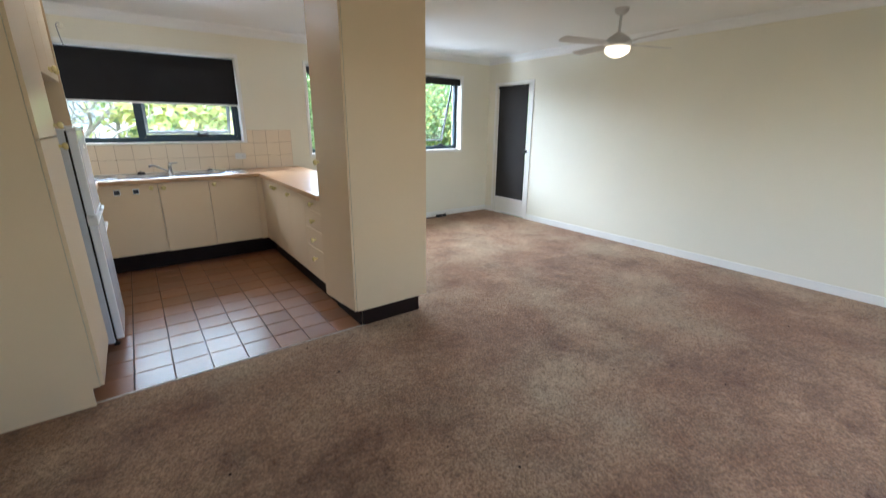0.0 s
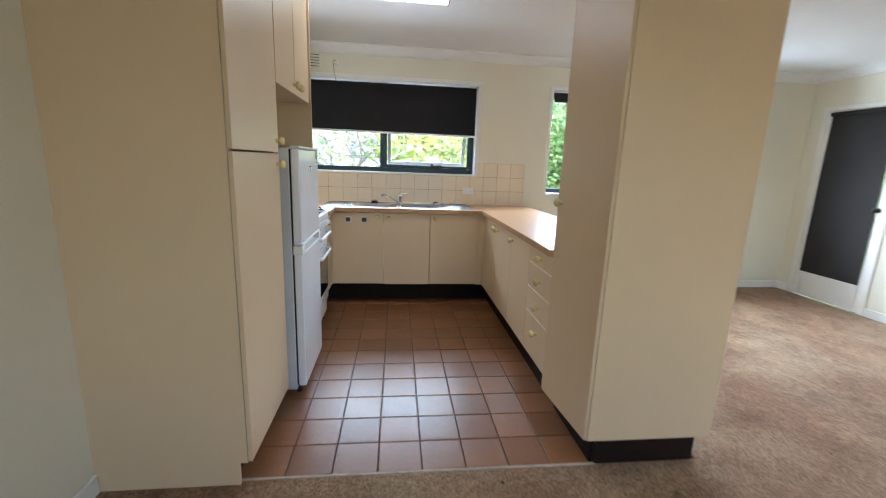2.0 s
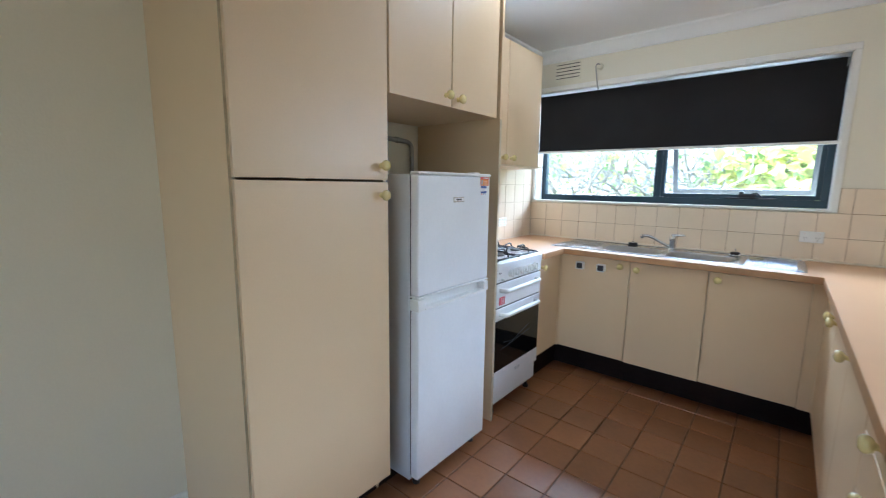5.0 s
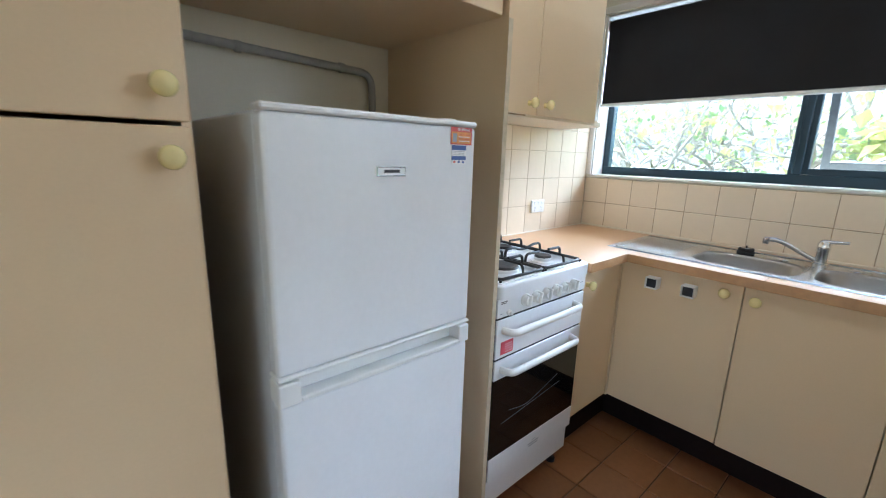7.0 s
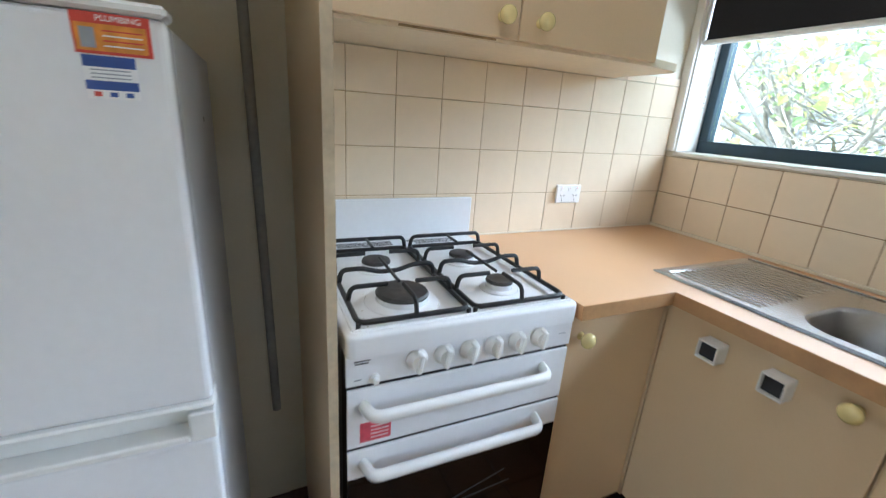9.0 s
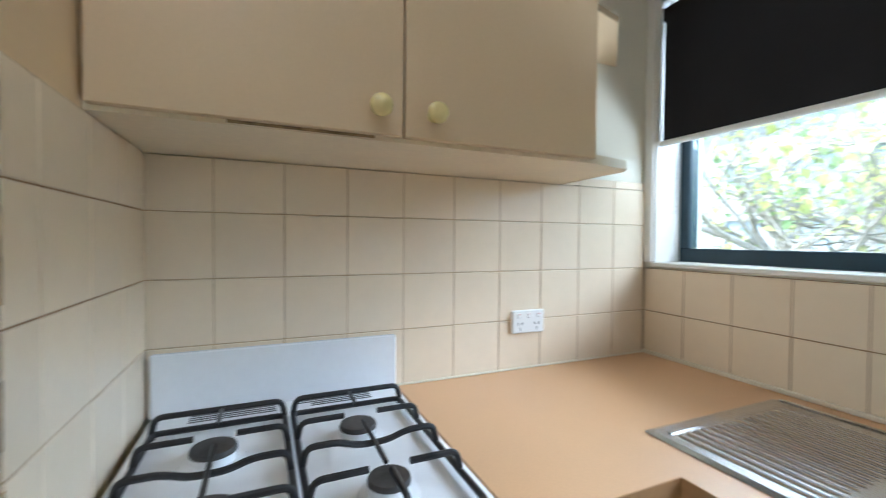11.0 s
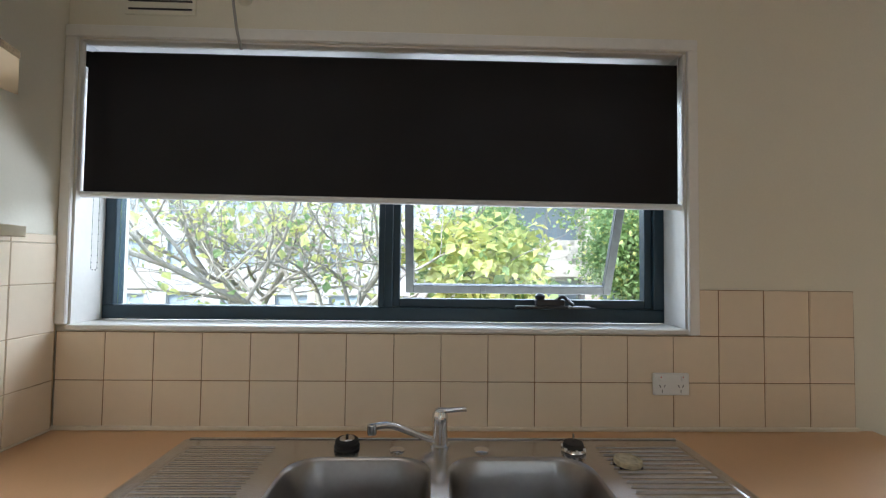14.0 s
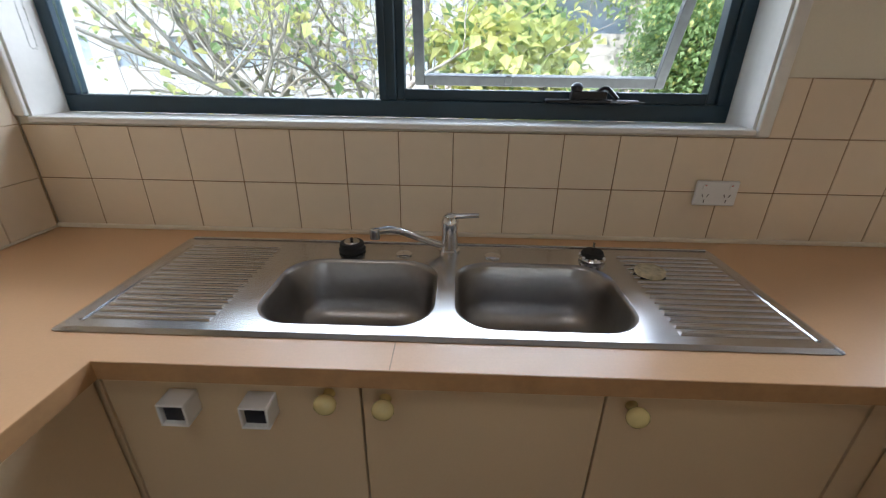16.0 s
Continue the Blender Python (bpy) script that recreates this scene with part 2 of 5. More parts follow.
def thing(name, base=(0, 0, 0), label="", category="", group="", kind=""):
    e = new(name)
    e.location = base
    e.empty_display_size = 0.1
    BASE[e.name] = Vector(base)
    return tagged(e, label, category, group, kind)


def finish(bm, name):
    bmesh.ops.recalc_face_normals(bm, faces=bm.faces)
    me = bpy.data.meshes.new(name)
    bm.to_mesh(me)
    bm.free()
    return me


def part(name, bm, mat, parent=None, label="", smooth=False, crease=40):
    me = finish(bm, name) if isinstance(bm, bmesh.types.BMesh) else bm
    if smooth:
        for p in me.polygons:
            p.use_smooth = True
        me.set_sharp_from_angle(angle=radians(crease))
    if not me.materials:
        me.materials.append(mat)
    ob = new(name, me)
    if parent is not None:
        ob.parent = parent
        if parent.name in BASE:
            ob.matrix_parent_inverse = Matrix.Translation(-BASE[parent.name])
    if label:
        ob["label"] = label
    return ob


def struct(name, bm, mat, label="", category="", smooth=False):
    return tagged(part(name, bm, mat, None, "", smooth), label, category, kind="structure")


def box(x0, x1, y0, y1, z0, z1, bevel=0.0, bm=None, seg=1):
    b = bmesh.new()
    bmesh.ops.create_cube(b, size=1, matrix=Matrix.Translation(((x0 + x1) / 2, (y0 + y1) / 2, (z0 + z1) / 2)) @ Matrix.Diagonal((x1 - x0, y1 - y0, z1 - z0, 1)))
    if bevel:
        bmesh.ops.bevel(b, geom=b.edges[:], offset=bevel, segments=seg, affect="EDGES", profile=0.5)
    if bm is None:
        return b
    me = bpy.data.meshes.new("tmp")
    b.to_mesh(me)
    b.free()
    bm.from_mesh(me)
    bpy.data.meshes.remove(me)
    return bm


def boxes(items, bevel=0.0, seg=1):
    bm = bmesh.new()
    for it in items:
        box(*it, bevel=bevel, bm=bm, seg=seg)
    return bm


def lathe(profile, m=Matrix(), seg=20, bm=None):
    """Turned body: (radius, height) pairs round the local z axis, placed by m."""
    bm = bm or bmesh.new()
    rings = []
    for r, h in profile:
        if r < 1e-5:
            rings.append([bm.verts.new(m @ Vector((0, 0, h)))])
        else:
            rings.append([bm.verts.new(m @ Vector((r * math.cos(2 * math.pi * i / seg), r * math.sin(2 * math.pi * i / seg), h))) for i in range(seg)])
    for a, b in zip(rings, rings[1:]):
        for i in range(seg):
            j = (i + 1) % seg
            if len(a) == 1 and len(b) > 1:
                bm.faces.new((a[0], b[i], b[j]))
            elif len(b) == 1 and len(a) > 1:
                bm.faces.new((a[i], a[j], b[0]))
            elif len(a) > 1:
                bm.faces.new((a[i], a[j], b[j], b[i]))
    for ring in (rings[0], rings[-1]):
        if len(ring) > 2:
            bm.faces.new(ring)
    return bm


def tube(points, radius, seg=8, bm=None):
    """A round bar swept along points; radius is one number or one for each point."""
    bm = bm or bmesh.new()
    pts = [Vector(p) for p in points]
    rad = radius if isinstance(radius, (list, tuple)) else [radius] * len(pts)
    rings, side = [], None
    for i, p in enumerate(pts):
        d = (pts[min(i + 1, len(pts) - 1)] - pts[max(i - 1, 0)]).normalized()
        if side is None:
            side = d.orthogonal().normalized()
        side = (side - d * side.dot(d)).normalized()
        up = d.cross(side)
        rings.append([bm.verts.new(p + rad[i] * (math.cos(2 * math.pi * k / seg) * side + math.sin(2 * math.pi * k / seg) * up)) for k in range(seg)])
    for a, b in zip(rings, rings[1:]):
        for k in range(seg):
            bm.faces.new((a[k], a[(k + 1) % seg], b[(k + 1) % seg], b[k]))
    bm.faces.new(rings[0])
    bm.faces.new(rings[-1])
    return bm


def bend(points, r=0.02, n=4):
    """Rounds the inner corners of a line of points."""
    pts = [Vector(p) for p in points]
    out = [pts[0]]
    for a, b, c in zip(pts, pts[1:], pts[2:]):
        u, v = (a - b), (c - b)
        k = min(r, u.length * 0.45, v.length * 0.45)
        p, q = b + u.normalized() * k, b + v.normalized() * k
        for i in range(n + 1):
            t = i / n
            out.append((1 - t) ** 2 * p + 2 * t * (1 - t) * b + t * t * q)
    out.append(pts[-1])
    return out


def prism(outline, z0, z1, m=Matrix(), bm=None):
    bm = bm or bmesh.new()
    lo = [bm.verts.new(m @ Vector((x, y, z0))) for x, y in outline]
    hi = [bm.verts.new(m @ Vector((x, y, z1))) for x, y in outline]
    n = len(outline)
    bm.faces.new(lo)
    bm.faces.new(hi)
    for i in range(n):
        bm.faces.new((lo[i], lo[(i + 1) % n], hi[(i + 1) % n], hi[i]))
    return bm


def rounded(x0, x1, y0, y1, r, n=5):
    pts = []
    for cx, cy, a in ((x1 - r, y1 - r, 0), (x0 + r, y1 - r, 90), (x0 + r, y0 + r, 180), (x1 - r, y0 + r, 270)):
        pts += [(cx + r * math.cos(radians(a + 90 * i / n)), cy + r * math.sin(radians(a + 90 * i / n))) for i in range(n + 1)]
    return pts


def wall_panel(x0, x1, z0, z1, holes):
    """Boxes in (u, z) that fill a wall round its openings."""
    out, cur = [], x0
    for a, b, c, d in sorted(holes):
        out.append((cur, a, z0, z1))
        out.append((a, b, z0, c))
        out.append((a, b, d, z1))
        cur = b
    out.append((cur, x1, z0, z1))
    return [o for o in out if o[1] - o[0] > 1e-4 and o[3] - o[2] > 1e-4]


def lettering(text, size, m, mat, parent, name="lettering", depth=0.0006):
    cu = bpy.data.curves.new(name, "FONT")
    cu.body, cu.size, cu.extrude, cu.align_x, cu.align_y = text, size, depth, "CENTER", "CENTER"
    tmp = bpy.data.objects.new("tmp_text", cu)
    scene.collection.objects.link(tmp)
    me = bpy.data.meshes.new_from_object(tmp.evaluated_get(bpy.context.evaluated_depsgraph_get()))
    bpy.data.objects.remove(tmp)
    me.transform(m)
    me.materials.clear()
    return part(name, me, mat, parent)


FACE_E = Matrix(((0, 0, 1, 0), (1, 0, 0, 0), (0, 1, 0, 0), (0, 0, 0, 1)))    # local x -> +y, y -> +z, z -> +x
FACE_S = Matrix(((1, 0, 0, 0), (0, 0, -1, 0), (0, 1, 0, 0), (0, 0, 0, 1)))   # local z -> -y
FACE_W = Matrix(((0, 0, -1, 0), (-1, 0, 0, 0), (0, 1, 0, 0), (0, 0, 0, 1)))  # local z -> -x


def at(face, x, y, z):
    return Matrix.Translation((x, y, z)) @ face


KNOB_PROFILE = [(0.011, 0.0), (0.010, 0.004), (0.0075, 0.009), (0.0085, 0.014), (0.015, 0.018), (0.0195, 0.024), (0.0205, 0.030), (0.0185, 0.036), (0.012, 0.041), (0.0, 0.043)]


def knob(face, x, y, z, parent):
    return part("knob", lathe(KNOB_PROFILE, at(face, x, y, z), 18), KNOB, parent, "pale yellow round knob", smooth=True)


def door_leaf(name, face, x, y, z, w, h, parent, knob_at=None, thick=0.017, label=""):
    """A laminate leaf whose outer face lies at the given plane; (x, y, z) is the middle of its foot on the plane."""
    m = at(face, x, y, z)
    b = box(-w / 2 + 0.0015, w / 2 - 0.0015, 0.0015, h - 0.0015, -thick, 0, bevel=0.0015)
    b.transform(m)
    leaf = part(name, b, LAMINATE, parent, label)
    if knob_at:
        p = m @ Vector((knob_at[0], knob_at[1], 0))
        knob(face, p.x, p.y, p.z, leaf)
    return leaf


W = 0.94
CEIL = 2.49

# ---- large structure ----
XW, XE, YS = -0.040, 5.90, -7.4          # living room: west and east walls, south wall
HOLE_1 = (0.03, 2.0, 1.245, 2.175)      # kitchen window
HOLE_2 = (2.81, 5.30, 1.075, 2.175)     # living room window
north = bmesh.new()
for a, b, c, d in wall_panel(-0.3, XE + 0.25, -0.1, CEIL + 0.1, [HOLE_1, HOLE_2]):
    box(a, b, 0.008, 0.25, c, d, bm=north)
wall_north = struct("wall_north", north, CREAM_WALL, "cream painted wall with two windows", "wall")
east = bmesh.new()
DOOR_HOLE = (-0.948, -0.204, 0.0, 2.08)
for a, b, c, d in wall_panel(YS - 0.2, 0.008, -0.1, CEIL + 0.1, [(DOOR_HOLE[0], DOOR_HOLE[1], -0.1, DOOR_HOLE[3])]):
    box(XE, XE + 0.22, a, b, c, d, bm=east)
struct("wall_east", east, CREAM_WALL, "long cream painted wall with a balcony door", "wall")
struct("wall_west", box(XW - 0.2, XW, YS - 0.2, -2.878, -0.1, CEIL + 0.1), CREAM_WALL, "plain cream painted living room wall", "wall")
wall_kitchen = struct("wall_west_kitchen", box(XW - 0.2, -0.008, -2.878, 0.008, -0.1, CEIL + 0.1), CREAM_WALL, "cream painted kitchen wall behind stove and fridge", "wall")
HOLE_3 = (1.3, 4.5, 0.65, 2.25)         # daylight opening behind the walk
south = bmesh.new()
for a, b, c, d in wall_panel(XW, XE, -0.1, CEIL + 0.1, [HOLE_3]):
    box(a, b, YS - 0.2, YS, c, d, bm=south)
struct("wall_south", south, CREAM_WALL, "plain cream painted wall with a wide window", "wall")
struct("window_3", boxes([(1.3, 4.5, YS - 0.14, YS - 0.09, 0.65, 0.70), (1.3, 4.5, YS - 0.14, YS - 0.09, 2.20, 2.25), (1.3, 1.35, YS - 0.14, YS - 0.09, 0.70, 2.20), (4.45, 4.5, YS - 0.14, YS - 0.09, 0.70, 2.20), (2.88, 2.92, YS - 0.14, YS - 0.09, 0.70, 2.20)], 0.003), material("dark_blue_frame_south", (0.016, 0.042, 0.062), 0.4), "dark blue framed window behind the walk", "window")
struct("ceiling", box(XW - 0.2, XE + 0.2, YS - 0.2, 0.25, CEIL, CEIL + 0.1), WHITE_CEIL, "flat white painted ceiling", "ceiling")
carpet = prism([(XW, YS), (XE, YS), (XE, 0.008), (2.64, 0.008), (2.64, -2.862), (XW, -2.862)], -0.08, 0.004)
struct("floor", carpet, CARPET, "worn brown stained pile carpet", "carpet")
floor_kitchen = struct("floor_kitchen", box(-0.008, 2.64, -2.862, 0.008, -0.08, -0.004), GROUT_FLOOR, "brown terracotta tiled kitchen floor", "tiled floor")
struct("trim", box(0.50, 2.12, -2.872, -2.858, 0.0, 0.008, bevel=0.002), material("worn_pale_edge_strip", (0.55, 0.46, 0.36), 0.5, vary=0.15, scale=20), "worn pale strip between tiles and carpet", "edge strip")

# cornices: a coved strip along the wall heads
COVE = [(0, 0), (0.085, 0), (0.082, -0.012), (0.06, -0.022), (0.035, -0.042), (0.02, -0.062), (0.012, -0.08), (0, -0.085)]


def cornice(name, m, length):
    b = prism(COVE, 0, length, m)
    return struct(name, b, WHITE_CEIL, "white coved plaster cornice", "cornice", smooth=True)


def frame_of(o, u, v, w):
    return Matrix(((u[0], v[0], w[0], o[0]), (u[1], v[1], w[1], o[1]), (u[2], v[2], w[2], o[2]), (0, 0, 0, 1)))


cornice("cornice_north", frame_of((-0.008, 0.008, CEIL), (0, -1, 0), (0, 0, 1), (1, 0, 0)), XE + 0.008)
cornice("cornice_east", frame_of((XE, YS, CEIL), (-1, 0, 0), (0, 0, 1), (0, 1, 0)), -YS + 0.008)
cornice("cornice_west", frame_of((XW, YS, CEIL), (1, 0, 0), (0, 0, 1), (0, 1, 0)), -YS - 2.894)
cornice("cornice_kitchen", frame_of((-0.008, -1.47, CEIL), (1, 0, 0), (0, 0, 1), (0, 1, 0)), 1.478)


def skirting(name, x0, x1, y0, y1):
    return struct(name, box(x0, x1, y0, y1, 0.004, 0.09, bevel=0.004), WHITE_GLOSS, "white painted skirting board", "skirting board")


skirting("baseboard_east", XE - 0.016, XE, YS, -1.0)
skirting("baseboard_corner", XE - 0.016, XE, -0.15, 0.008)
skirting("baseboard_north", 2.75, XE - 0.016, -0.008, 0.008)
skirting("baseboard_west", XW, XW + 0.016, YS, -2.897)
skirting("baseboard_south", XW + 0.016, XE - 0.016, YS, YS + 0.016)


# ---- windows ----
def kitchen_window():
    w = thing("window_1", (1.0, 0.15, 1.25), "dark blue metal window with one sash pushed open", "window", kind="structure")
    x0, x1, z0, z1, y0, y1 = 0.022, 2.006, 1.262, 2.17, 0.13, 0.18
    fr = boxes([(x0, x1, y0, y1, z0, z0 + 0.048), (x0, x1, y0, y1, z1 - 0.05, z1), (x0, x0 + 0.05, y0, y1, z0 + 0.048, z1 - 0.05),
                (x1 - 0.05, x1, y0, y1, z0 + 0.048, z1 - 0.05), (0.980, 1.030, y0, y1, z0 + 0.048, z1 - 0.05)], 0.003)
    part("window_frame", fr, FRAME_BLUE, w)
    inner = boxes([(1.030, 1.054, y0 + 0.012, y1, z0 + 0.05, z1 - 0.05), (1.93, x1 - 0.05, y0 + 0.012, y1, z0 + 0.05, z1 - 0.05),
                   (1.054, 1.93, y0 + 0.012, y1, z0 + 0.048, z0 + 0.078), (0.984, 1.002, y0 - 0.008, y0, z0 + 0.05, z1 - 0.05)], 0.002)
    part("rebate", inner, FRAME_BLUE, w)
    p = part("pane", box(x0 + 0.05, 0.980, 0.150, 0.155, z0 + 0.048, z1 - 0.05), GLASS, w)
    p.visible_shadow = False
    # awning sash, hinged at its head and pushed out
    sx0, sx1, sh = 1.056, 1.945, 0.832
    m = Matrix.Translation((0, 0.172, z1 - 0.052)) @ Matrix.Rotation(radians(21), 4, "X")
    sb = boxes([(sx0, sx0 + 0.034, -0.012, 0.014, -sh, 0), (sx1 - 0.034, sx1, -0.012, 0.014, -sh, 0),
                (sx0 + 0.034, sx1 - 0.034, -0.012, 0.014, -sh, -sh + 0.036), (sx0 + 0.034, sx1 - 0.034, -0.012, 0.014, -0.034, 0)], 0.002)
    sb.transform(m)
    sash = part("sash", sb, ALU, w, "grey aluminium awning sash pushed outwards")
    gb = box(sx0 + 0.034, sx1 - 0.034, -0.002, 0.003, -sh + 0.036, -0.034)
    gb.transform(m)
    g = part("pane", gb, GLASS, sash)
    g.visible_shadow = False
    cb = box(1.375, 1.40, -0.02, -0.012, -sh + 0.012, -sh + 0.042, bevel=0.002)
    cb.transform(m)
    part("catch", cb, ALU, sash)
    wd = boxes([(1.46, 1.72, 0.098, 0.13, 1.312, 1.322), (1.53, 1.63, 0.100, 0.13, 1.322, 1.345)], 0.003)
    lathe([(0.016, 0), (0.018, 0.012), (0.010, 0.02), (0, 0.022)], Matrix.Translation((1.545, 0.112, 1.345)), 12, wd)
    tube(bend([(1.60, 0.112, 1.34), (1.625, 0.108, 1.358), (1.66, 0.105, 1.325)], 0.02), 0.006, 8, wd)
    part("winder", wd, BLACK_PLASTIC, w, "black window winder", smooth=True)
    part("winder_arm", boxes([(1.64, 1.735, 0.094, 0.100, 1.314, 1.319)], 0.001), ALU, w)
    # white lining boards, sill and architrave
    ln = boxes([(0.030, 0.036, 0.008, 0.13, 1.262, 2.17), (1.994, 2.0, 0.008, 0.13, 1.262, 2.17), (0.036, 1.994, 0.008, 0.13, 2.169, 2.175)], 0.0)
    part("lining", ln, WHITE_GLOSS, w)
    part("window_sill", box(0.031, 1.999, -0.006, 0.128, 1.246, 1.2615, bevel=0.003), WHITE_GLOSS, w, "white painted timber sill")
    part("architrave", boxes([(-0.006, 0.030, -0.006, 0.0075, 1.262, 2.175), (2.0, 2.034, -0.008, 0.0075, 1.243, 2.175), (-0.006, 2.034, -0.008, 0.0075, 2.175, 2.213)], 0.003), WHITE_GLOSS, w, "white painted architrave")
    return w


kitchen_window()


def living_window():
    w = thing("window_2", (4.0, 0.15, 1.08), "wide dark framed living room window with an open sash", "window", kind="structure")
    x0, x1, z0, z1, y0, y1 = 2.812, 5.298, 1.09, 2.173, 0.12, 0.17
    fr = [(x0, x1, y0, y1, z0, z0 + 0.045), (x0, x1, y0, y1, z1 - 0.045, z1)]
    posts = [(x0, x0 + 0.045), (3.60, 3.65), (4.53, 4.58), (x1 - 0.045, x1)]
    part("window_frame", boxes(fr + [(a, b, y0, y1, z0 + 0.045, z1 - 0.045) for a, b in posts], 0.003), FRAME_BLUE, w)
    for (a, b), (c, d) in zip(posts[:-2], posts[1:-1]):
        p = part("pane", box(b, c, 0.143, 0.148, z0 + 0.045, z1 - 0.045), GLASS, w)
        p.visible_shadow = False
    m = Matrix.Translation((0, 0.16, z1 - 0.05)) @ Matrix.Rotation(radians(18), 4, "X")
    sb = boxes([(4.59, 4.62, -0.012, 0.012, -0.97, 0), (5.22, 5.25, -0.012, 0.012, -0.97, 0), (4.62, 5.22, -0.012, 0.012, -0.97, -0.94), (4.62, 5.22, -0.012, 0.012, -0.03, 0)], 0.002)
    sb.transform(m)
    sash = part("sash", sb, ALU, w, "grey aluminium sash pushed outwards")
    gb = box(4.62, 5.22, -0.002, 0.003, -0.94, -0.03)
    gb.transform(m)
    g = part("pane", gb, GLASS, sash)
    g.visible_shadow = False
    part("winder", boxes([(4.85, 5.05, 0.09, 0.12, 1.135, 1.15), (4.92, 5.0, 0.09, 0.12, 1.15, 1.17)], 0.003), BLACK_PLASTIC, w)
    part("lining", boxes([(2.8105, 2.816, 0.008, 0.12, 1.09, 2.17), (5.294, 5.2995, 0.008, 0.12, 1.09, 2.17), (2.816, 5.294, 0.008, 0.12, 2.169, 2.1745)]), WHITE_GLOSS, w)
    part("window_sill", box(2.811, 5.229, -0.015, 0.118, 1.076, 1.089, bevel=0.003), WHITE_GLOSS, w)
    part("architrave", boxes([(2.775, 2.81, -0.006, 0.0075, 1.04, 2.175), (5.30, 5.335, -0.006, 0.0075, 1.04, 2.175), (2.775, 5.335, -0.006, 0.0075, 2.175, 2.21), (2.81, 5.30, -0.006, 0.0075, 1.04, 1.075)], 0.003), WHITE_GLOSS, w)
    bl = thing("roller_blind", (4.0, 0.06, 2.1), "charcoal roller blind rolled up at the window head", "blind")
    part("roll", lathe([(0.0, 0), (0.034, 0.0), (0.034, 2.46), (0.0, 2.46)], frame_of((2.825, 0.05, 2.125), (0, 1, 0), (0, 0, 1), (1, 0, 0)), 16), BLIND, bl, smooth=True)
    part("fabric", box(2.83, 5.28, 0.014, 0.018, 2.07, 2.13), BLIND, bl)
    part("bottom_rail", box(2.83, 5.28, 0.008, 0.022, 2.058, 2.07, bevel=0.003), BLACK_PLASTIC, bl)


living_window()


def balcony_door():
    y0, y1, z1 = DOOR_HOLE[0], DOOR_HOLE[1], DOOR_HOLE[3]
    d = thing("door_1", (XE, (y0 + y1) / 2, 0), "white balcony door with a tall glass panel", "door", kind="structure")
    part("door_frame", boxes([(XE + 0.002, XE + 0.10, y0, y0 + 0.03, 0, z1), (XE + 0.002, XE + 0.10, y1 - 0.03, y1, 0, z1), (XE + 0.002, XE + 0.10, y0 + 0.03, y1 - 0.03, z1 - 0.03, z1)], 0.002), WHITE_GLOSS, d)
    part("architrave", boxes([(XE - 0.014, XE, y0 - 0.05, y0, 0.004, z1), (XE - 0.014, XE, y1, y1 + 0.05, 0.004, z1), (XE - 0.014, XE, y0 - 0.05, y1 + 0.05, z1, z1 + 0.045)], 0.004), WHITE_GLOSS, d)
    a, b = y0 + 0.033, y1 - 0.033
    leaf = part("door_leaf", boxes([(XE + 0.012, XE + 0.048, a, a + 0.045, 0.01, z1 - 0.033), (XE + 0.012, XE + 0.048, b - 0.045, b, 0.01, z1 - 0.033),
                                    (XE + 0.012, XE + 0.048, a + 0.045, b - 0.045, 0.01, 0.28), (XE + 0.012, XE + 0.048, a + 0.045, b - 0.045, z1 - 0.12, z1 - 0.033)], 0.003), WHITE_GLOSS, d)
    g = part("pane", box(XE + 0.028, XE + 0.033, a + 0.045, b - 0.045, 0.28, z1 - 0.12), GLASS, leaf)
    g.visible_shadow = False
    hk = lathe([(0.024, 0), (0.024, 0.006), (0.012, 0.008), (0.012, 0.03), (0.024, 0.036), (0.026, 0.048), (0.018, 0.056), (0, 0.058)], at(FACE_W, XE + 0.012, y0 + 0.058, 1.07), 14)
    part("door_knob", hk, BLACK_IRON, leaf, "dark round door knob", smooth=True)
    bl = thing("door_blind", (XE, (y0 + y1) / 2, 1.2), "charcoal roller blind drawn down over the door glass", "blind")
    f0, f1 = y0 + 0.075, y1 - 0.045
    part("roll", lathe([(0, 0), (0.02, 0), (0.02, f1 - f0), (0, f1 - f0)], frame_of((XE - 0.012, f0, 2.045), (1, 0, 0), (0, 0, 1), (0, 1, 0)), 14), BLIND, bl, smooth=True)
    part("fabric", box(XE + 0.001, XE + 0.004, f0, f1, 0.29, 2.045), BLIND, bl)
    part("bottom_rail", box(XE - 0.004, XE + 0.008, f0, f1, 0.27, 0.29, bevel=0.003), WHITE_PLASTIC, bl)


balcony_door()

# ---- kitchen blind ----
blind = thing("roller_blind", (1.0, 0.035, 2.1), "charcoal roller blind half drawn over the kitchen window", "blind")
fab = bmesh.new()
NX = 24
cols = []
for i in range(NX + 1):
    x = 0.040 + (1.986 - 0.040) * i / NX
    cols.append([fab.verts.new((x, 0.030 + 0.0015 * math.sin(i * 0.9) * (k / 6), 2.138 - (2.138 - 1.682) * k / 6 - 0.002 * k * i / NX)) for k in range(7)])
for i in range(NX):
    for k in range(6):
        fab.faces.new((cols[i][k], cols[i + 1][k], cols[i + 1][k + 1], cols[i][k + 1]))
bmesh.ops.solidify(fab, geom=fab.faces[:], thickness=0.0012)
part("fabric", fab, BLIND, blind)
part("roll", lathe([(0.0, 0), (0.022, 0.0), (0.022, 1.93), (0.0, 1.93)], frame_of((0.048, 0.052, 2.130), (0, 1, 0), (0, 0, 1), (1, 0, 0)), 16), BLIND, blind, smooth=True)
